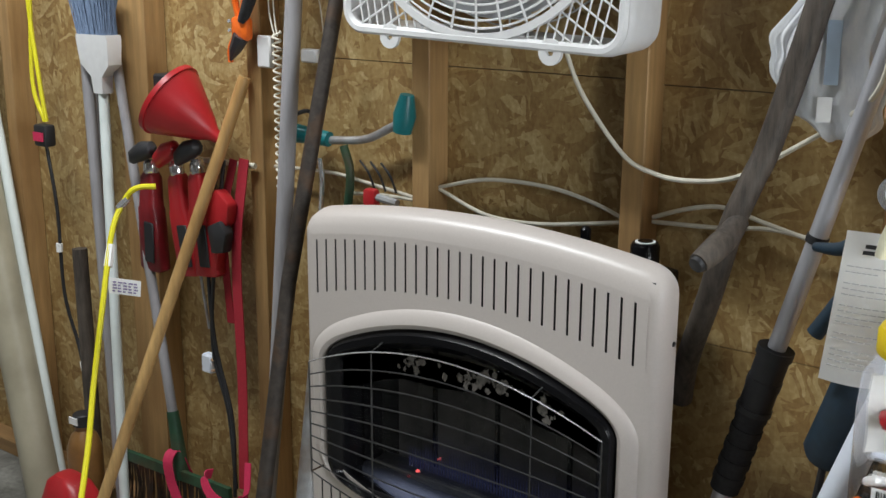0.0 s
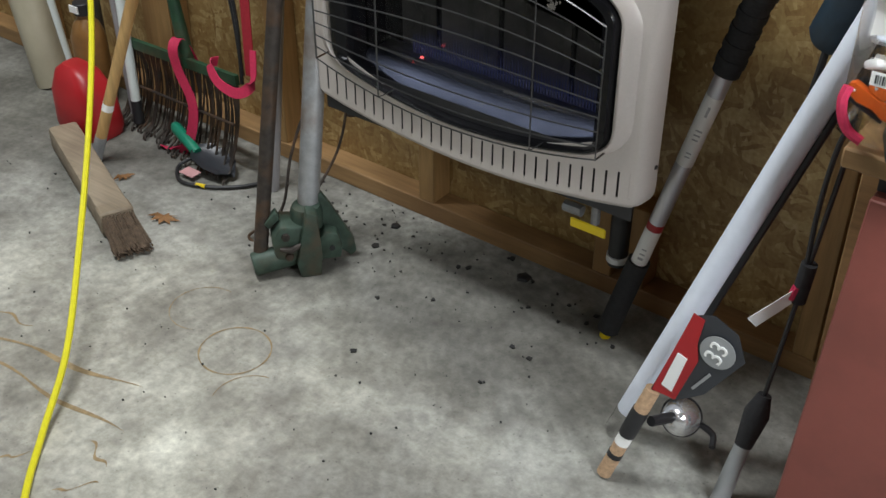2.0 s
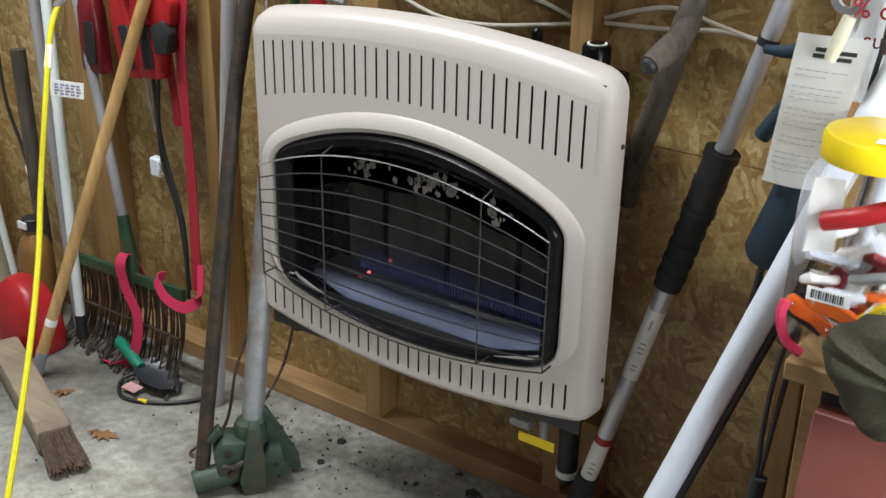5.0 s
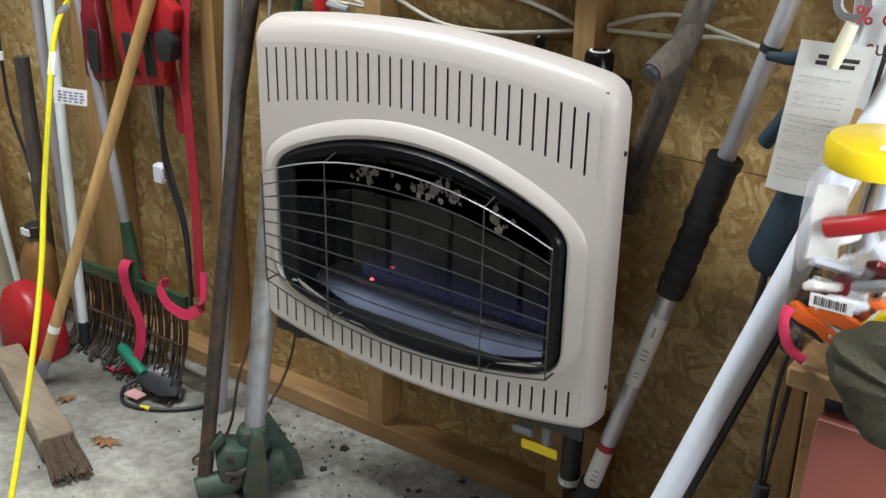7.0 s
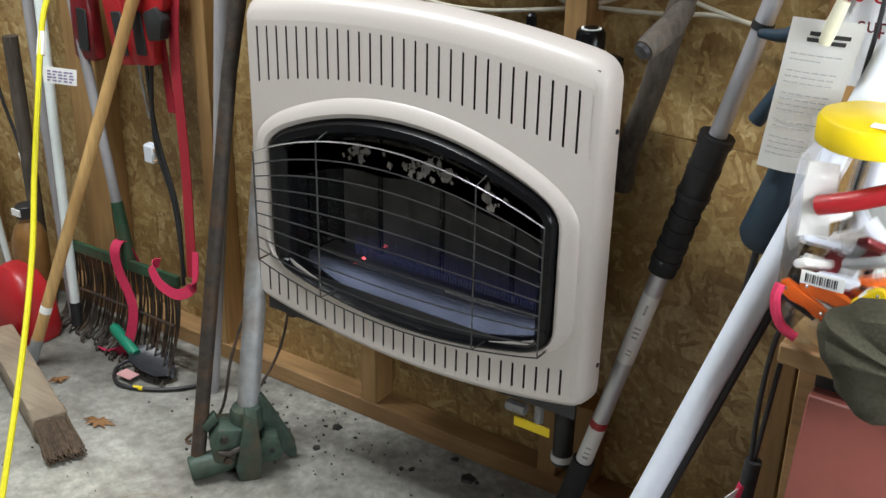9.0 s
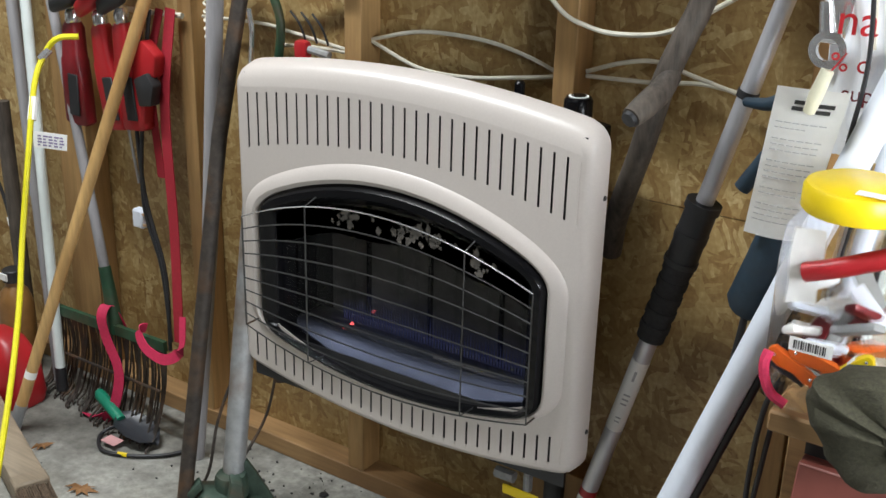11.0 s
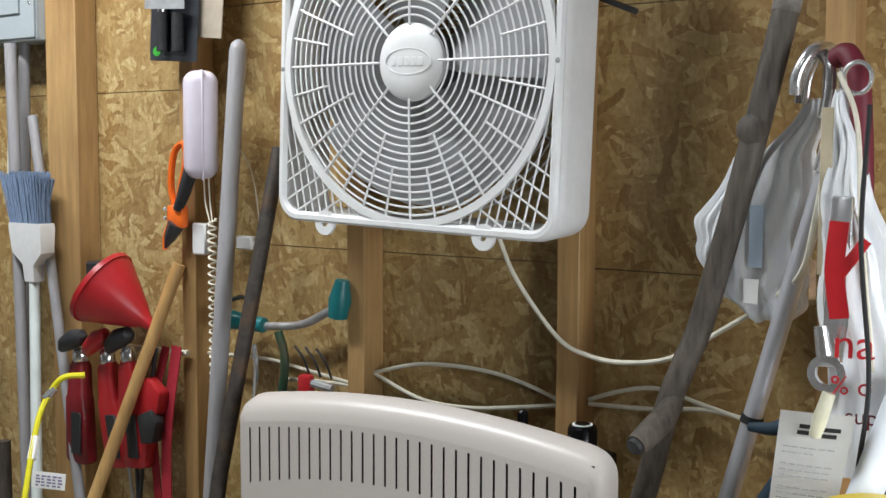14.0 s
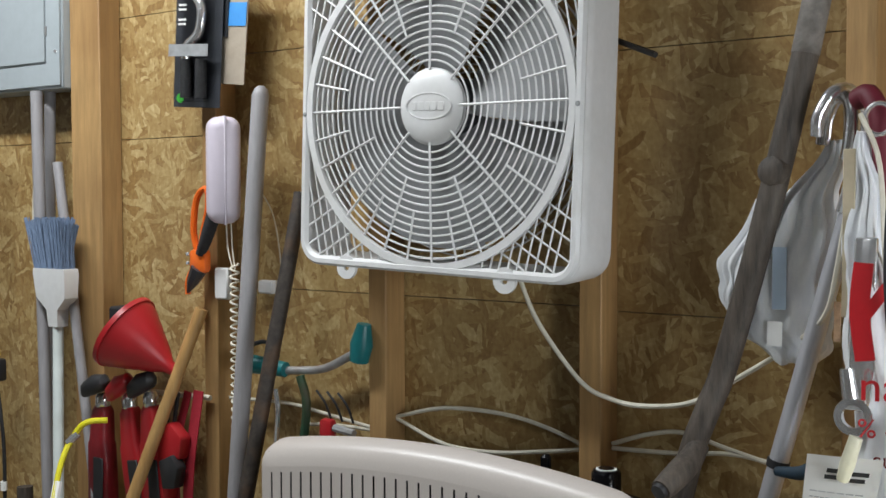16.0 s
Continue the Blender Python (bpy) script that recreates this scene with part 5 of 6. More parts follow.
# flat house cable looping between the studs
for i, pts in enumerate((
    [(-0.368, -0.06, 0.868), (-0.216, -0.062, 0.873), (-0.136, -0.064, 0.866), (0.0, -0.06, 0.848)],
    [(-0.165, -0.064, 0.840), (-0.098, -0.064, 0.846), (0.0, -0.06, 0.846)],
    [(0.038, -0.06, 0.876), (0.14, -0.062, 0.901), (0.255, -0.062, 0.903), (0.338, -0.062, 0.889), (0.406, -0.06, 0.866)],
    [(0.038, -0.06, 0.872), (0.139, -0.065, 0.842), (0.234, -0.065, 0.840), (0.33, -0.062, 0.853), (0.406, -0.06, 0.866)],
    [(0.444, -0.06, 0.879), (0.502, -0.062, 0.90), (0.556, -0.062, 0.909), (0.619, -0.062, 0.895), (0.70, -0.062, 0.877)],
    [(0.444, -0.06, 0.872), (0.549, -0.062, 0.878), (0.636, -0.062, 0.887), (0.729, -0.06, 0.875), (0.813, -0.06, 0.87)],
)):
    single("house_cable", tube(B(), smooth_path(pts), 0.0034, 8), CABLE, "white flat house wiring cable strung through the studs", "cable", "house cables")

# fan cord
single("fan_cord", tube(B(), smooth_path([(0.3193, -0.13, 1.137), (0.3532, -0.125, 1.062), (0.418, -0.115, 0.979), (0.47, -0.12, 0.958), (0.529, -0.13, 0.955), (0.60, -0.13, 0.968), (0.6687, -0.12, 1.011), (0.7473, -0.15, 1.063), (0.7939, -0.19, 1.104), (0.8105, -0.2, 1.164), (0.8249, -0.2, 1.262)]), 0.0036, 8), CABLE, "white power cord hanging from the fan", "cord")
# metal box and rod by the fan
mb = thing("metal_box", "galvanised metal box fixed beside the fan", "box")
part("shell", box(B(), (0.490, -0.150, 1.539), (0.536, -0.0895, 1.80), 0.003), GALV, mb)
part("flange", box(B(), (0.488, -0.1535, 1.535), (0.538, -0.1505, 1.80), 0.001), GALV, mb)
single("black_rod", tube(B(), [(0.4451, -0.075, 1.479), (0.5354, -0.115, 1.444)], 0.0045, 8), DARK, "short black rod sticking out behind the fan", "rod")
single("black_cable", tube(B(), smooth_path([(0.4449, -0.08, 1.65), (0.4838, -0.08, 1.645), (0.581, -0.07, 1.622), (0.5906, -0.06, 1.71), (0.5806, -0.05, 1.885)]), 0.005, 8), DARK, "black cable running up the wall", "cable")

# ---- right of the heater ----
sn = thing("scythe_handle", "old worn wooden scythe handle leaning on the wall", "handle")
pth = smooth_path([(0.525, -0.10, 0.62), (0.546, -0.13, 0.695), (0.597, -0.183, 0.814), (0.623, -0.188, 0.914), (0.643, -0.180, 0.975), (0.6644, -0.17, 1.042), (0.7264, -0.17, 1.277), (0.7814, -0.14, 1.585), (0.8185, -0.12, 1.936)], 6)
part("shaft", tube(B(), pth, 0.0170, 14), GREYWOOD, sn)
part("grip", tube(B(), smooth_path([(0.634, -0.190, 0.925), (0.629, -0.215, 0.905), (0.622, -0.245, 0.890), (0.616, -0.27, 0.879)]), [0.0135 + 0.004 * math.sin(k / 8) for k in range(25)], 12), GREYWOOD, sn)
part("grip_end", lathe(B(), [(0.0115, 0), (0.0105, 0.006), (0, 0.007)], (0.616, -0.27, 0.879), (-0.25, -0.85, -0.4), 12), DARK, sn)
part("knot", lathe(B(), [(0.016, -0.02), (0.020, -0.01), (0.018, 0.002), (0.010, 0.006), (0, 0.006)], (0.7234, -0.185, 1.279), (-0.2, -1, 0.1), 16), GREYWOOD, sn)
part("collar", tube(B(), [lerp(pth[-10], pth[-9], 0), lerp(pth[-8], pth[-7], 0)], 0.0178, 14), mat("pale_worn_wood", (0.20, 0.18, 0.16), 0.7, vary=0.5, scale=30, bump=0.3, stain=(0.08, 0.065, 0.05), stain_scale=20, amount=0.8), sn, "worn pale band")

# telescoping pole
a, b = V(0.497, -0.196, 0.0), V(0.7685, -0.172, 1.048)
tp = thing("telescopic_pole", "telescoping aluminium pole with black foam grips", "pole")
z_at = lambda z: (z - a.z) / (b.z - a.z)
for nm, za, zb, r, mt in (("foot", 0.0, 0.022, 0.010, YELLOW), ("lower_grip", 0.018, 0.178, 0.019, RUBBER), ("lower_tube", 0.16, 0.60, 0.0135, ALU), ("grip", 0.54, 0.70, 0.0205, RUBBER), ("lock_collar", 0.665, 0.757, 0.0225, DARK), ("upper_tube", 0.755, 1.24, 0.0125, ALU), ("hook_sleeve", 1.225, 1.29, 0.0165, CHROME)):
    part(nm, pole(B(), a, b, r, z_at(za), z_at(zb), 16), mt, tp)
for za, zb, r in ((0.662, 0.670, 0.0245), (0.700, 0.712, 0.0238), (0.745, 0.757, 0.0250)):
    part("collar_ring", pole(B(), a, b, r, z_at(za), z_at(zb), 16), DARK, tp)
part("warning_label", pole(B(), a, b, 0.0138, z_at(0.17), z_at(0.25), 16), PAPER, tp, "white warning label")
part("red_band", pole(B(), a, b, 0.0140, z_at(0.249), z_at(0.262), 16), RED, tp)
part("white_label", pole(B(), a, b, 0.0138, z_at(0.38), z_at(0.502), 16), PAPER, tp, "white printed label")
dirp = (b - a).normalized()
out = (V(1.2, -1.57, 1.25) - lerp(a, b, 0.4)).normalized().cross(dirp).normalized()
nrm = dirp.cross(out).normalized()
nrm = nrm if nrm.y < 0 else -nrm
for k, (za, ln, w) in enumerate(((0.470, 0.018, 0.004), (0.444, 0.003, 0.010), (0.436, 0.003, 0.010), (0.428, 0.003, 0.009), (0.404, 0.0025, 0.008), (0.397, 0.0025, 0.008), (0.190, 0.005, 0.009), (0.200, 0.003, 0.009), (0.21, 0.003, 0.008))):
    c = lerp(a, b, z_at(za)) + nrm * 0.0139
    bm = B()
    bm.faces.new([bm.verts.new(c + out * sx * w * 0.5 + dirp * sz * ln) for sx, sz in ((-1, 0), (1, 0), (1, 1), (-1, 1))])
    part("print_line", bm, INK, tp)
part("ring", pole(B(), a, b, 0.0145, z_at(0.905), z_at(0.915), 16), DARK, tp)
for k in range(5):
    part("grip_ridge", pole(B(), a, b, 0.0222, z_at(0.555 + 0.024 * k), z_at(0.566 + 0.024 * k), 16), RUBBER, tp)
single("blue_lever", tube(B(), smooth_path([(0.738, -0.195, 0.905), (0.775, -0.215, 0.912), (0.80, -0.22, 0.925)]), [0.006 + 0.006 * k / 16 for k in range(17)], 10), BLUE, "dusty blue lever end beside the pole", "lever")
single("blue_lever", tube(B(), [(0.755, -0.22, 0.80), (0.79, -0.22, 0.86)], 0.011, 10), BLUE, "dusty blue flat handle behind the paper", "lever")
# chrome hooks
hk = thing("chrome_hook", "pair of chrome hooks holding bags on the stud", "hook")
part("hook", tube(B(), smooth_path([(0.8114, -0.167, 1.291), (0.8171, -0.168, 1.331), (0.8131, -0.165, 1.362), (0.7937, -0.152, 1.369), (0.7782, -0.142, 1.345), (0.7724, -0.138, 1.312)]), 0.0095, 12), CHROME, hk)
part("hook", tube(B(), smooth_path([(0.8216, -0.1, 1.32), (0.8133, -0.14, 1.371), (0.7974, -0.175, 1.374), (0.7818, -0.185, 1.345), (0.778, -0.18, 1.321)]), 0.008, 12), CHROME, hk)
part("hook_plate", box(B(), (0.7941, -0.13, 1.281), (0.8235, -0.0895, 1.359), 0.003), CHROME, hk)
part("hook_ring", tube(B(), [(0.862 + 0.016 * math.cos(t), -0.225, 1.335 + 0.018 * math.sin(t)) for t in np.linspace(0, 6.283, 21)], 0.003, 8), CHROME, hk)


def bag_mesh(pts, depth, seed, n=40):
    """A crumpled hanging bag: a closed, lobed tube down through (x, y, z, half width) rows."""
    bm, r_, rows = B(), random.Random(seed), []
    ph = [r_.uniform(0, 6.28) for _ in range(8)]
    fine = []
    for p, q in zip(pts, pts[1:]):
        for k in range(6):
            fine.append([p[i] + (q[i] - p[i]) * k / 6 for i in range(4)])
    fine.append(list(pts[-1]))
    for j, (x, y, z, w) in enumerate(fine):
        row = []
        for k in range(n * 2):
            t = math.pi * k / n
            c = 1 + 0.16 * abs(math.sin(3 * t + ph[0] + j * 0.05)) - 0.20 * abs(math.sin(5.5 * t + ph[1] - j * 0.06)) ** 3 + 0.10 * math.sin(11 * t + ph[2] + 0.3 * math.sin(j * 0.5))
            row.append(bm.verts.new((x + w * c * math.cos(t) + 0.004 * math.sin(j * 0.8 + ph[3]), y + depth * min(1, w / 0.03) * c * math.sin(t), z + 0.003 * math.sin(6 * t + ph[4]))))
        rows.append(row)
    for p, q in zip(rows, rows[1:]):
        for k in range(2 * n):
            bm.faces.new((p[k], p[(k + 1) % (2 * n)], q[(k + 1) % (2 * n)], q[k]))
    bm.faces.new(rows[0][::-1]), bm.faces.new(rows[-1])
    return bm


bg1 = thing("plastic_bag", "crumpled white plastic bag with pale blue mask inside", "bag")
part("film", bag_mesh([(0.7881, -0.13, 1.315, 0.008), (0.7619, -0.13, 1.252, 0.026), (0.7299, -0.13, 1.173, 0.056), (0.7217, -0.13, 1.103, 0.062), (0.7296, -0.13, 1.063, 0.054), (0.744, -0.13, 1.034, 0.022)], 0.030, 5), BAG, bg1)
part("blue_print", box(B(), (0.7196, -0.1655, 1.104), (0.7374, -0.1645, 1.183)), mat("pale_blue", (0.55, 0.68, 0.84), 0.5, vary=0.05), bg1)
part("paper_slip", box(B(), (0.7145, -0.1675, 1.058), (0.7334, -0.1665, 1.089)), PAPER, bg1)
part("side_lobe", bag_mesh([(0.6936, -0.12, 1.241, 0.008), (0.6597, -0.12, 1.163, 0.022), (0.6492, -0.12, 1.123, 0.018), (0.657, -0.12, 1.088, 0.008)], 0.02, 9), BAG, bg1)

bg2 = thing("shopping_bag", "white plastic shopping bag with red print", "bag")
part("film", bag_mesh([(0.8393, -0.2, 1.321, 0.006), (0.8464, -0.205, 1.243, 0.018), (0.8593, -0.215, 1.155, 0.035), (0.8822, -0.22, 1.053, 0.052), (0.90, -0.22, 0.93, 0.055), (0.905, -0.22, 0.87, 0.045)], 0.03, 3), BAG, bg2)
for pts, w in (([(0.858, -0.266, 1.172), (0.855, -0.270, 1.118), (0.862, -0.270, 1.062)], 0.022), ([(0.888, -0.266, 1.152), (0.872, -0.270, 1.128), (0.858, -0.270, 1.108)], 0.013)):
    part("red_print", band(B(), smooth_path(pts), w, 0.002, (1, 0, 0.1)), RED, bg2, "red printed shape")


def words(text, size, m, material, parent, name="lettering"):
    cu = bpy.data.curves.new(name, "FONT")
    cu.body, cu.size, cu.extrude, cu.align_x, cu.align_y = text, size, 0.0006, "CENTER", "CENTER"
    tmp = bpy.data.objects.new(name, cu)
    me = bpy.data.meshes.new_from_object(tmp)
    bpy.data.objects.remove(tmp)
    me.transform(m @ pose(0, 0, 0, 90, 0, 0))
    me.materials.clear()
    me.materials.append(material)
    ob = new(name, me)
    ob.parent = parent
    return ob


words("na", 0.050, pose(0.8789, -0.27, 1.033, 0, 0, 10), RED, bg2)
words("% o", 0.030, pose(0.8779, -0.272, 0.9856, 0, 0, 10), RED, bg2)
words("sup", 0.026, pose(0.890, -0.272, 0.952, 0, 0, 10), DARKRED, bg2)
single("maroon_strap", tube(B(), smooth_path([(0.8247, -0.18, 1.362), (0.8422, -0.19, 1.365), (0.8579, -0.2, 1.331), (0.864, -0.2, 1.253), (0.8662, -0.2, 1.184)]), 0.013, 10), MAROON, "dark maroon strap hung on the hook", "strap")
single("bag_cord", tube(B(), smooth_path([(0.8439, -0.235, 1.341), (0.8684, -0.245, 1.282), (0.8786, -0.25, 1.155), (0.896, -0.25, 1.001)]), 0.003, 6), CABLE, "thin white cord hung on the hook", "cord")
single("thin_cable", tube(B(), smooth_path([(0.8877, -0.27, 1.302), (0.8852, -0.28, 1.155), (0.9009, -0.29, 1.001), (0.895, -0.30, 0.90)]), 0.0028, 6), DARK, "thin black cable hanging by the bags", "cable")

# combination wrench
wr = thing("wrench", "chrome combination wrench hanging beside the bags", "wrench")
part("shank", plate([(0.830, 1.000), (0.862, 1.000), (0.866, 1.050), (0.868, 1.20), (0.842, 1.20), (0.838, 1.050)], -0.247, -0.239, 0.003), CHROME, wr)
bm = lathe(B(), [(0.013, -0.005), (0.022, -0.005), (0.0225, 0.0), (0.022, 0.005), (0.013, 0.005), (0.013, -0.005)], (0.8432, -0.243, 0.9928), (0, -1, 0.05), 24)
part("ring_end", bm, CHROME, wr)
part("neck", tube(B(), [(0.8346, -0.243, 1.048), (0.8404, -0.243, 1.014)], [0.009, 0.011], 10), CHROME, wr)
part("copper_patch", box(B(), (0.8211, -0.2495, 1.079), (0.8284, -0.2475, 1.125)), CORK, wr)
single("ruler_strip", box(B(), (0.8222, -0.225, 1.105), (0.8363, -0.222, 1.302), 0.001), mat("cream_strip", (0.55, 0.47, 0.33), 0.5), "cream marked strip hanging behind the wrench", "strip")

# letter on a clip
le = thing("clipped_letter", "printed white letter held by a cream clip", "paper")
c0, c1, c2, c3 = V(0.806, -0.295, 0.955), V(0.892, -0.305, 0.960), V(0.850, -0.305, 0.775), V(0.788, -0.295, 0.772)
bm = B()
grid = []
for j in range(9):
    v = j / 8
    grid.append([bm.verts.new(lerp(lerp(c0, c1, u), lerp(c3, V(0.862, -0.305, 0.777), u), v) + V(0, -0.005 * math.sin(3.1 * u) * (0.4 + v), 0)) for u in np.linspace(0, 1, 7)])
for p, q in zip(grid, grid[1:]):
    for k in range(6):
        bm.faces.new((p[k], p[k + 1], q[k + 1], q[k]))
made = bmesh.ops.solidify(bm, geom=bm.faces[:], thickness=0.0006)
part("sheet", bm, PAPER, le)
bm = B()
r_ = random.Random(8)
for j in range(19):
    v = 0.22 + 0.037 * j
    if j in (2, 6, 11, 14):
        continue
    u1 = 0.86 - (0.3 * r_.random() if j in (1, 5, 10, 13, 18) else 0.04 * r_.random())
    for k in range(6):
        ua, ub = 0.10 + (u1 - 0.10) * k / 6, 0.10 + (u1 - 0.10) * (k + 0.82) / 6
        P = lambda u, w: lerp(lerp(c0, c1, u), lerp(c3, V(0.862, -0.305, 0.777), u), w) + V(0, -0.005 * math.sin(3.1 * u) * (0.4 + w) - 0.0014, 0)
        bm.faces.new([bm.verts.new(P(*uv)) for uv in ((ua, v), (ub, v), (ub, v + 0.0075), (ua, v + 0.0075))])
part("print", bm, INK, le, "lines of small grey print")
bm = B()
for ua, ub, va in ((0.30, 0.50, 0.075), (0.62, 0.86, 0.085), (0.28, 0.52, 0.115), (0.58, 0.82, 0.125)):
    bm.faces.new([bm.verts.new(P(*uv)) for uv in ((ua, va), (ub, va), (ub, va + 0.026), (ua, va + 0.026))])
part("heading", bm, BLACKINK, le, "bold black heading")
part("clip", tube(B(), [(0.852, -0.318, 0.936), (0.858, -0.322, 0.955), (0.866, -0.318, 0.985)], [0.007, 0.0085, 0.0075], 10), mat("cream_plastic", (0.62, 0.60, 0.46), 0.45), le, "cream plastic clip")
# blue can-like tool under the letter
bt = thing("blue_tool", "dusty dark-blue cylindrical power tool body", "tool")
part("body", tube(B(), [(0.83, -0.27, 0.79), (0.815, -0.265, 0.73), (0.795, -0.255, 0.665), (0.791, -0.253, 0.655)], [0.025, 0.028, 0.030, 0.024], 18), BLUE, bt)
part("lead", tube(B(), smooth_path([(0.792, -0.253, 0.655), (0.785, -0.25, 0.60), (0.77, -0.24, 0.5)]), 0.005, 8), DARK, bt)

# white tube, black rod, fishing rods
wt = thing("tube_in_sleeve", "long white tube in a clear plastic sleeve", "tube")
a, b = V(0.631, -0.388, 0.0), V(0.942, -0.285, 1.0)
part("tube", pole(B(), a, b, 0.0185, 0.05, 1.0, 18), POLYWHITE, wt)
part("sleeve_foot", pole(B(), a, b, 0.019, 0.0, 0.11, 12), FILM, wt, "crumpled clear sleeve end")
single("black_stick", pole(B(), (0.7095, -0.366, 0.18), (0.871, -0.306, 0.70), 0.0065), DARK, "thin black rod beside the white tube", "rod")

fr = thing("fishing_rod", "spincast fishing rod and reel still on its display card", "fishing rod")
a, b = V(0.664, -0.480, 0.004), V(0.840, -0.345, 0.66)
for nm, t0, t1, r, mt in (("butt", 0.0, 0.055, 0.0115, CORK), ("ring_band", 0.055, 0.068, 0.012, DARK), ("lower_grip", 0.068, 0.095, 0.011, CORK), ("white_wrap", 0.095, 0.122, 0.0115, PAPER), ("reel_seat", 0.122, 0.195, 0.013, DARK), ("fore_grip", 0.195, 0.255, 0.0115, CORK), ("blank", 0.255, 0.45, 0.0034, DARK)):
    part(nm, pole(B(), a, b, r, t0, t1, 14), mt, fr)
reel = part("reel", lathe(B(), [(0.012, -0.03), (0.026, -0.026), (0.030, -0.008), (0.028, 0.006), (0.020, 0.022), (0.008, 0.032), (0, 0.033)], (0.728, -0.375, 0.075), (0.25, -0.75, 0.6), 24), CHROME, fr)
part("reel_band", lathe(B(), [(0.0305, -0.014), (0.0315, -0.010), (0.0305, -0.006)], (0.728, -0.375, 0.075), (0.25, -0.75, 0.6), 24), DARK, reel)
part("reel_foot", tube(B(), [(0.712, -0.445, 0.11), (0.728, -0.385, 0.085)], 0.008, 8), DARK, fr)
part("crank", tube(B(), smooth_path([(0.75, -0.36, 0.065), (0.775, -0.36, 0.055), (0.785, -0.38, 0.05)]), 0.005, 8), DARK, fr)
ex, ez = V(0.30, 0.03, 0.95).normalized(), V(0.95, 0.03, -0.30).normalized() * 0.95
co = V(0.716, -0.452, 0.196)


def card(pts, lift, depth=0.0012):
    bm = B()
    n = V(0, -1, 0.05)
    lo = [bm.verts.new(co + ex * u + ez * v + n * lift) for u, v in pts]
    hi = [bm.verts.new(co + ex * u + ez * v + n * (lift + depth)) for u, v in pts]
    bm.faces.new(hi), bm.faces.new(lo[::-1])
    for k in range(len(pts)):
        j = (k + 1) % len(pts)
        bm.faces.new((lo[k], lo[j], hi[j], hi[k]))
    return bm


round_ = lambda u, v, r, n=24: [(u + r * math.cos(2 * math.pi * k / n), v + r * math.sin(2 * math.pi * k / n)) for k in range(n)]
dc = part("display_card", card([(-0.01, 0.0), (0.14, 0.0), (0.155, 0.02), (0.15, 0.06), (0.118, 0.088), (0.03, 0.066), (-0.012, 0.036)], 0.0), CARD, fr, "dark printed display card")
part("red_panel", card([(-0.018, 0.0), (0.14, -0.006), (0.14, 0.012), (0.10, 0.020), (0.075, 0.034), (-0.008, 0.036)], 0.0016), RED, dc, "red printed banner")
part("badge", card([(0.002, 0.008), (0.068, 0.004), (0.068, 0.020), (0.002, 0.026)], 0.0032), PAPER, dc, "white unlettered badge")
part("number_disc", card(round_(0.108, 0.050, 0.026), 0.0032), GREYPLASTIC, dc, "grey number disc")
nm_ = Matrix(((*ex, 0), (*V(0, 1, 0), 0), (*(-ez).normalized(), 0), (0, 0, 0, 1))).transposed()
nm_.translation = co + ex * 0.108 + ez * 0.050 + V(0, -0.0055, 0)
words("33", 0.036, nm_, PAPER, dc)
part("print", card([(0.03, 0.046), (0.07, 0.056), (0.068, 0.060), (0.028, 0.050)], 0.0032), GREYPLASTIC, dc)

r2 = thing("rod_grip", "black handled rod with pink ribbon leaning by the cabinet", "fishing rod")
part("lower_grip", tube(B(), [(0.825, -0.425, 0.0), (0.829, -0.40, 0.06), (0.833, -0.385, 0.10)], [0.014, 0.0125, 0.012], 12), GREYPLASTIC, r2)
part("grip", tube(B(), [(0.832, -0.388, 0.09), (0.836, -0.37, 0.14), (0.839, -0.36, 0.17)], [0.013, 0.019, 0.010], 12), RUBBER, r2)
part("blank", tube(B(), [(0.838, -0.362, 0.16), (0.87, -0.345, 0.56), (0.88, -0.34, 0.70)], 0.0034, 8), DARK, r2)
part("reel_seat", tube(B(), [(0.853, -0.355, 0.34), (0.857, -0.352, 0.40)], 0.011, 10), RUBBER, r2)
part("lead", tube(B(), smooth_path([(0.855, -0.355, 0.37), (0.852, -0.35, 0.48), (0.862, -0.36, 0.58), (0.885, -0.39, 0.64)]), 0.0035, 8), DARK, r2)
part("ribbon", band(B(), [(0.852, -0.36, 0.355), (0.835, -0.375, 0.335), (0.81, -0.39, 0.305)], 0.018, 0.001, (0.3, 0.2, 1)), PAPER, r2, "pale folded tag")
part("red_tip", tube(B(), [(0.850, -0.36, 0.365), (0.846, -0.362, 0.345)], 0.006, 8), PINK, r2)

# ---- cabinet with jar and hat ----
cb = thing("cabinet", "red-brown painted wooden cabinet under a plywood top", "cabinet")
for nm, lo, hi, mt, lb in (("body", (0.936, -0.449, 0.0), (1.7, -0.0905, 0.584), BROWNRED, ""), ("front_board", (0.936, -0.462, 0.0), (1.7, -0.4495, 0.584), BROWNRED, "")):
    bm = box(B(), lo, hi, 0.002)
    for v in bm.verts:
        v.co.x -= 0.030 * max(0, (0.6 - v.co.z) / 0.6) if v.co.x < 1.2 else 0
    part(nm, bm, mt, cb)
part("plywood_top", box(B(), (0.893, -0.455, 0.606), (1.7, -0.0905, 0.632), 0.003), PLATE, cb, "plywood top")
part("top_rail", box(B(), (0.935, -0.44, 0.5845), (1.7, -0.0905, 0.6055)), DARK, cb)
single("support_post", box(B(), (0.855, -0.20, 0.0), (0.893, -0.16, 0.60), 0.002), PLATE, "rough wooden post under the bench end", "post")

JX, JY, JZ = 0.936, -0.383, 0.6325
jar = thing("storage_jar", "clear plastic jar with yellow screw lid full of small tools", "jar")


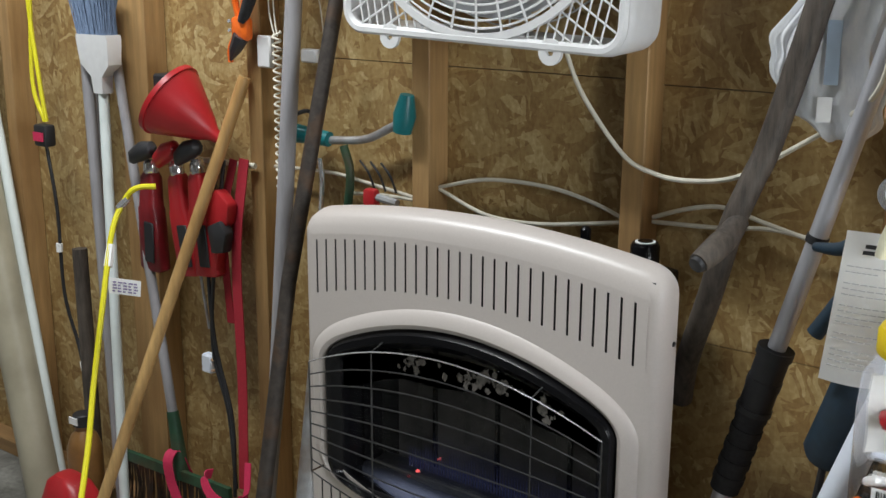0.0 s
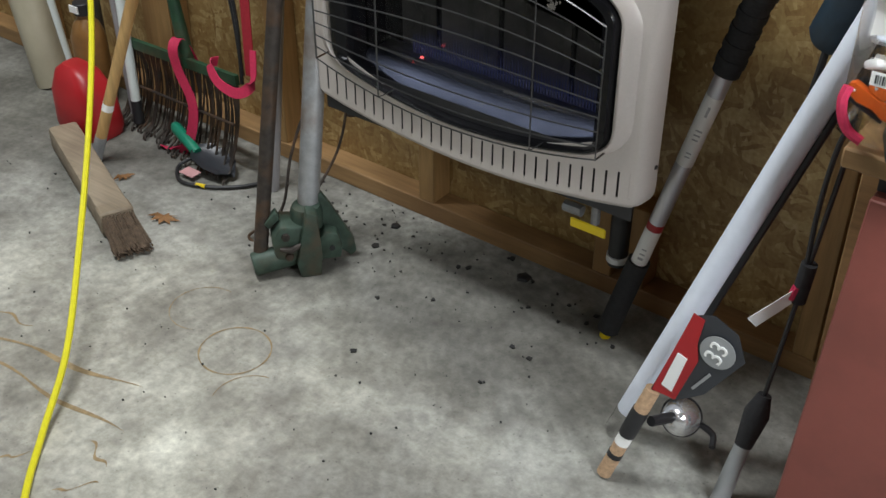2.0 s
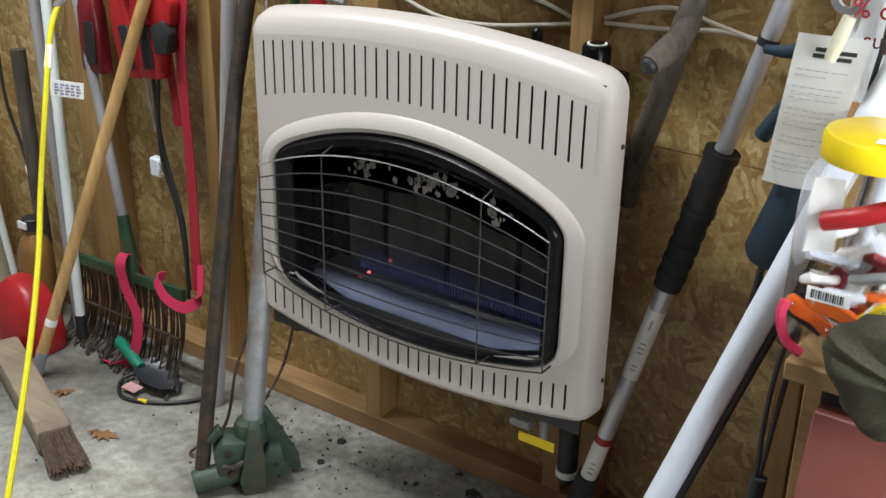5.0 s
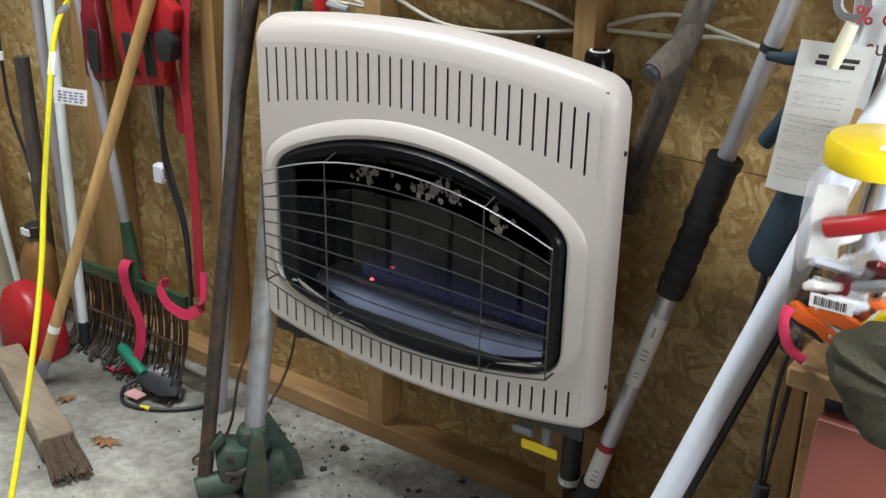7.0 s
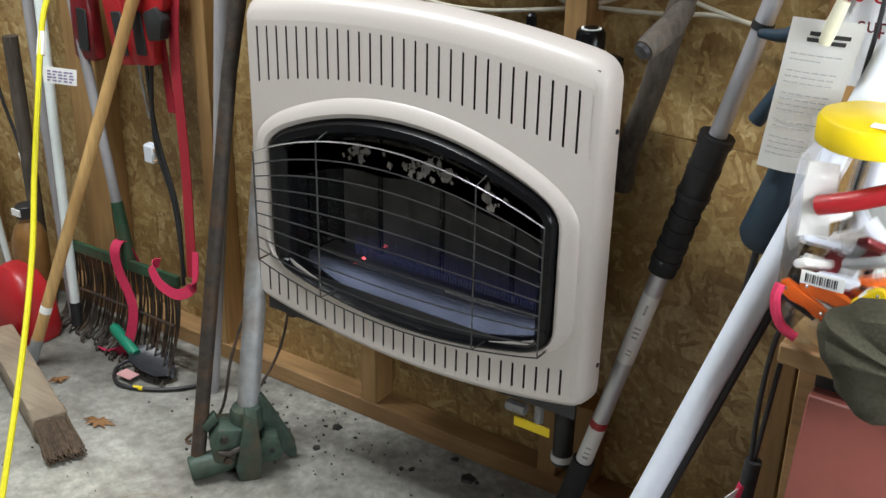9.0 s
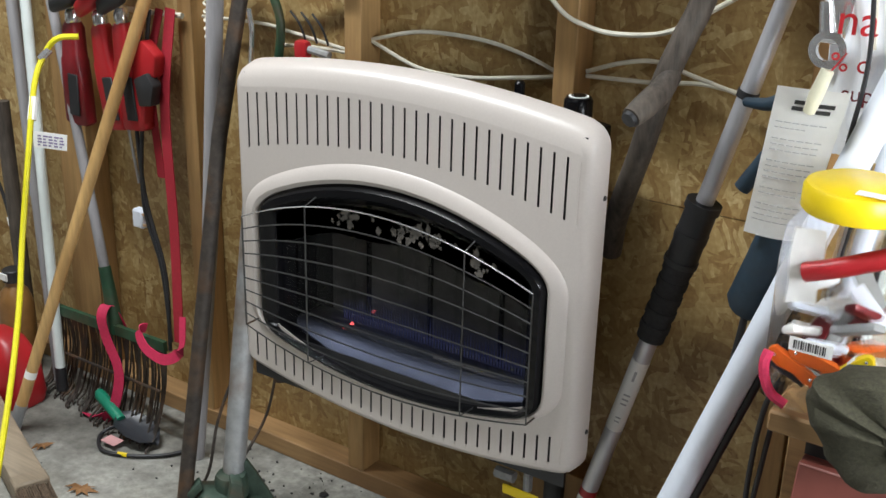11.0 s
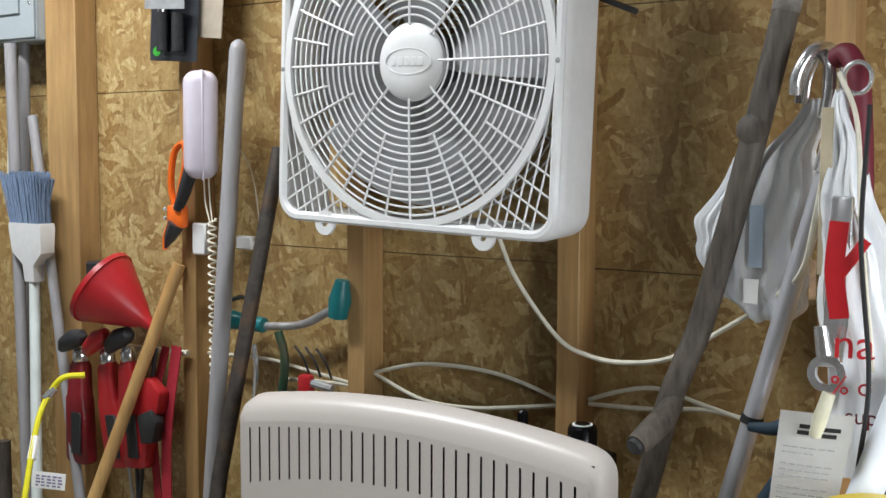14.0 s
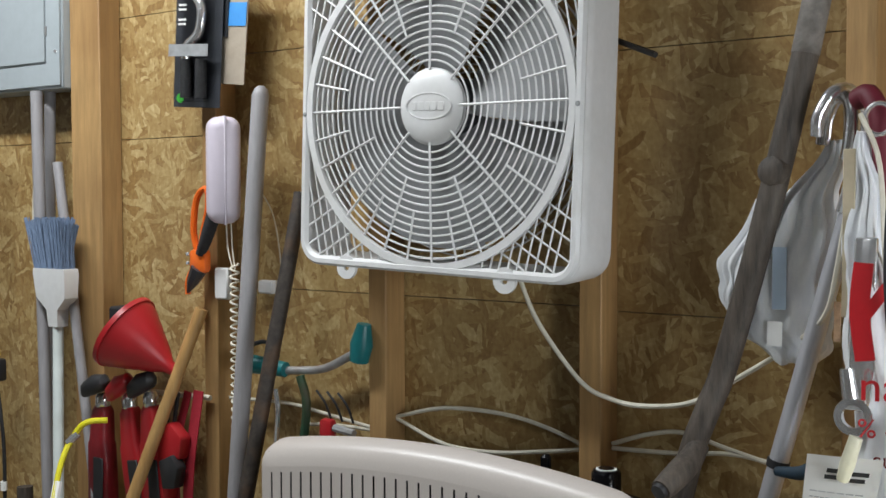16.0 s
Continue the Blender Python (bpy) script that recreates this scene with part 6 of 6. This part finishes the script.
def square_ring(w, z, n=32, pw=0.42):
    return [(JX + w * math.copysign(abs(math.cos(t)) ** pw, math.cos(t)), JY + w * math.copysign(abs(math.sin(t)) ** pw, math.sin(t)), JZ + z) for t in np.linspace(0, 2 * math.pi, n + 1)[:-1]]


def stack(rows, closed=True):
    bm = B()
    made = [[bm.verts.new(p) for p in r] for r in rows]
    for p, q in zip(made, made[1:]):
        for k in range(len(p)):
            bm.faces.new((p[k], p[(k + 1) % len(p)], q[(k + 1) % len(p)], q[k]))
    if closed:
        bm.faces.new(made[0][::-1])
    return bm


part("vessel", stack([square_ring(w, z, pw=p) for z, w, p in ((0.0, 0.058, 0.5), (0.008, 0.066, 0.45), (0.08, 0.066, 0.45), (0.17, 0.066, 0.45), (0.203, 0.064, 0.5), (0.217, 0.056, 0.8), (0.228, 0.052, 1.0))]), JARGLASS, jar)
lid = part("lid", lathe(B(), [(0.0575, 0.0), (0.059, 0.002), (0.059, 0.024), (0.056, 0.029), (0.050, 0.030), (0.046, 0.033), (0.0, 0.033)], (JX, JY, JZ + 0.222), n=40), YELLOW, jar, "yellow screw lid")
part("lid_sticker", box(B(), (JX + 0.006, JY - 0.05, JZ + 0.2552), (JX + 0.046, JY - 0.035, JZ + 0.2562)), PAPER, lid)
r_ = random.Random(6)
for k in range(34):
    mt = (ORANGE, RED, DARK, FILM, YELLOW, PAPER, ORANGE)[k % 7] if k < 14 else (FILM, GREYPLASTIC, PAPER, FILM, DARKRED, POLYWHITE)[k % 6]
    x, y, z = JX + r_.uniform(-0.042, 0.042), JY + r_.uniform(-0.042, 0.042), JZ + 0.012 + 0.125 * (k / 34)
    bm = B()
    L_ = r_.uniform(0.018, 0.036)
    if k % 3 == 0:
        tube(bm, smooth_path([(-L_, 0, 0), (0, 0.006, 0.006), (L_, 0, -0.004)], 4), r_.uniform(0.005, 0.009), 8)
    else:
        box(bm, (-L_, -0.011, -0.005), (L_, 0.011, 0.005), 0.004, 2)
    bm.transform(pose(x, y, z, r_.uniform(-30, 30), r_.uniform(-30, 30), r_.uniform(0, 180)))
    bad = max(max(abs(v.co.x - JX), abs(v.co.y - JY)) for v in bm.verts)
    if bad > 0.056:
        bm.transform(Matrix.Translation((JX, JY, 0)) @ Matrix.Diagonal((0.056 / bad, 0.056 / bad, 1, 1)) @ Matrix.Translation((-JX, -JY, 0)))
    for v in bm.verts:
        v.co.z = max(v.co.z, JZ + 0.004)
    single("packed_tool", bm, mt, "small coloured plastic piece packed inside the jar", "small tool", "jar contents")
single("red_knife", tube(B(), smooth_path([(JX - 0.035, JY - 0.035, JZ + 0.155), (JX, JY - 0.04, JZ + 0.17), (JX + 0.045, JY - 0.03, JZ + 0.188)]), 0.011, 10), RED, "red plastic handle lying on top inside the jar", "small tool", "jar contents")
bc = single("barcode_slip", box(B(), (JX - 0.035, JY - 0.0588, JZ + 0.072), (JX + 0.012, JY - 0.058, JZ + 0.088)), PAPER, "white barcode slip inside the jar", "label")
bm = B()
for k in range(14):
    box(bm, (JX - 0.03 + 0.0026 * k, JY - 0.0594, JZ + 0.075), (JX - 0.03 + 0.0026 * k + (0.0008 + 0.0008 * (k % 3 == 0)), JY - 0.0589, JZ + 0.085))
part("barcode", bm, BLACKINK, bc)
# folding knives in a clear pouch, and a folded paper, seen through the jar
for i, (dx, dz, turn, mt) in enumerate(((-0.030, 0.050, 24, ORANGE), (-0.006, 0.062, 14, ORANGE), (0.030, 0.060, -48, YELLOW))):
    kn = thing("folding_knife", "small folding knife with a coloured plastic handle in the jar", "knife", "jar contents")
    m = pose(JX + dx, JY - 0.050, JZ + dz, 0, turn, 0)
    bm = B()
    rows = [[bm.verts.new((x, 0.0045 * c, 0.001 * math.sin(x * 200) + w * q)) for c, q in ((-1, -0.7), (-1, 0.7), (0, 1), (1, 0.7), (1, -0.7), (0, -1))] for x, w in ((-0.030, 0.005), (-0.026, 0.010), (-0.012, 0.0115), (0.006, 0.009), (0.020, 0.0105), (0.028, 0.008), (0.031, 0.003))]
    for p, q in zip(rows, rows[1:]):
        for k in range(6):
            bm.faces.new((p[k], p[(k + 1) % 6], q[(k + 1) % 6], q[k]))
    bm.faces.new(rows[0][::-1]), bm.faces.new(rows[-1])
    bm.transform(m)
    part("handle", bm, mt, kn)
    bm = box(B(), (-0.024, -0.0015, -0.0155), (0.022, 0.0015, -0.009), 0.001)
    bm.transform(m)
    part("blade", bm, CARD if i == 0 else CHROME, kn, "steel blade")
    for x in (-0.022, 0.024):
        bm = lathe(B(), [(0.0022, 0), (0.0015, 0.001), (0, 0.0012)], (x, -0.0045, 0.0), (0, -1, 0), 8)
        bm.transform(m)
        part("rivet", bm, CHROME, kn)
pouch = bag_mesh([(JX - 0.002, JY - 0.044, JZ + 0.028, 0.040), (JX, JY - 0.046, JZ + 0.060, 0.050), (JX + 0.012, JY - 0.044, JZ + 0.095, 0.036), (JX + 0.020, JY - 0.040, JZ + 0.128, 0.012)], 0.011, 12)
single("clear_pouch", pouch, FILM, "crinkled clear plastic pouch around the knives", "pouch", "jar contents")
bm = B()
grid = [[bm.verts.new((JX - 0.052 + 0.030 * u, JY - 0.036 + 0.016 * u + 0.005 * math.sin(7 * v + 3 * u), JZ + 0.115 + 0.085 * v)) for u in np.linspace(0, 1, 5)] for v in np.linspace(0, 1, 9)]
for p, q in zip(grid, grid[1:]):
    for k in range(4):
        bm.faces.new((p[k], p[k + 1], q[k + 1], q[k]))
bmesh.ops.solidify(bm, geom=bm.faces[:], thickness=0.0006)
single("folded_paper", bm, PAPER, "crumpled white paper standing inside the jar", "paper", "jar contents")
single("pink_rim", tube(B(), smooth_path([(0.884, -0.454, 0.702), (0.882, -0.458, 0.688), (0.886, -0.460, 0.670), (0.896, -0.462, 0.656), (0.912, -0.462, 0.648)]), 0.006, 8), PINK, "bright pink curved rim below the jar", "rim")

# olive knitted hat, slumped over the front edge
bm = B()
shape = [(0.913, 0.668), (0.922, 0.688), (0.945, 0.703), (1.01, 0.722), (1.08, 0.728), (1.13, 0.715), (1.14, 0.65), (1.11, 0.61), (1.05, 0.598), (0.985, 0.583), (0.962, 0.59), (0.942, 0.61), (0.925, 0.64)]
shape = [((p[0] * (1 - u) + q[0] * u), (p[1] * (1 - u) + q[1] * u)) for p, q in zip(shape, shape[1:] + shape[:1]) for u in (0, 0.33, 0.67)]
cx_, cz_ = 1.03, 0.655
rows = []
for y, k in ((-0.468, 0.3), (-0.466, 0.8), (-0.475, 0.97), (-0.492, 1.0), (-0.508, 0.97), (-0.520, 0.86), (-0.526, 0.6), (-0.528, 0.25)):
    rows.append([bm.verts.new((cx_ + (x - cx_) * k + 0.002 * math.sin(i * 1.7), y + 0.004 * math.sin(i * 0.9 + x * 30), cz_ + (z - cz_) * k + 0.002 * math.sin(i * 1.1))) for i, (x, z) in enumerate(shape)])
for p, q in zip(rows, rows[1:]):
    for k in range(len(p)):
        bm.faces.new((p[k], p[(k + 1) % len(p)], q[(k + 1) % len(p)], q[k]))
bm.faces.new(rows[0][::-1]), bm.faces.new(rows[-1])
bm.transform(Matrix.Translation((0.026, 0.0, 0.018)))
hat = thing("knit_hat", "dark olive knitted hat slumped over the plywood edge", "hat")
part("crown", bm, OLIVE, hat)
part("back_fold", box(B(), (1.02, -0.47, 0.633), (1.14, -0.45, 0.69), 0.009, 2), OLIVE, hat)

# bundle of white and dark rods behind the jar
for k, (x, y, r, mt, lb) in enumerate(((0.920, -0.27, 0.0125, POLYWHITE, "white"), (0.945, -0.25, 0.010, WHITEPOLE, "white"), (0.900, -0.28, 0.004, PAPER, "thin white"), (0.905, -0.29, 0.0035, DARK, "thin black"), (0.945, -0.28, 0.004, DARK, "thin black"))):
    single("upright_rod", tube(B(), [(x - 0.012, y, 0.6325), (x + 0.01, y + 0.01, 0.85), (x + 0.030, y + 0.03, 1.04)], r, 10), mt, f"{lb} rod standing behind the bench", "rod", "rods behind the bench")
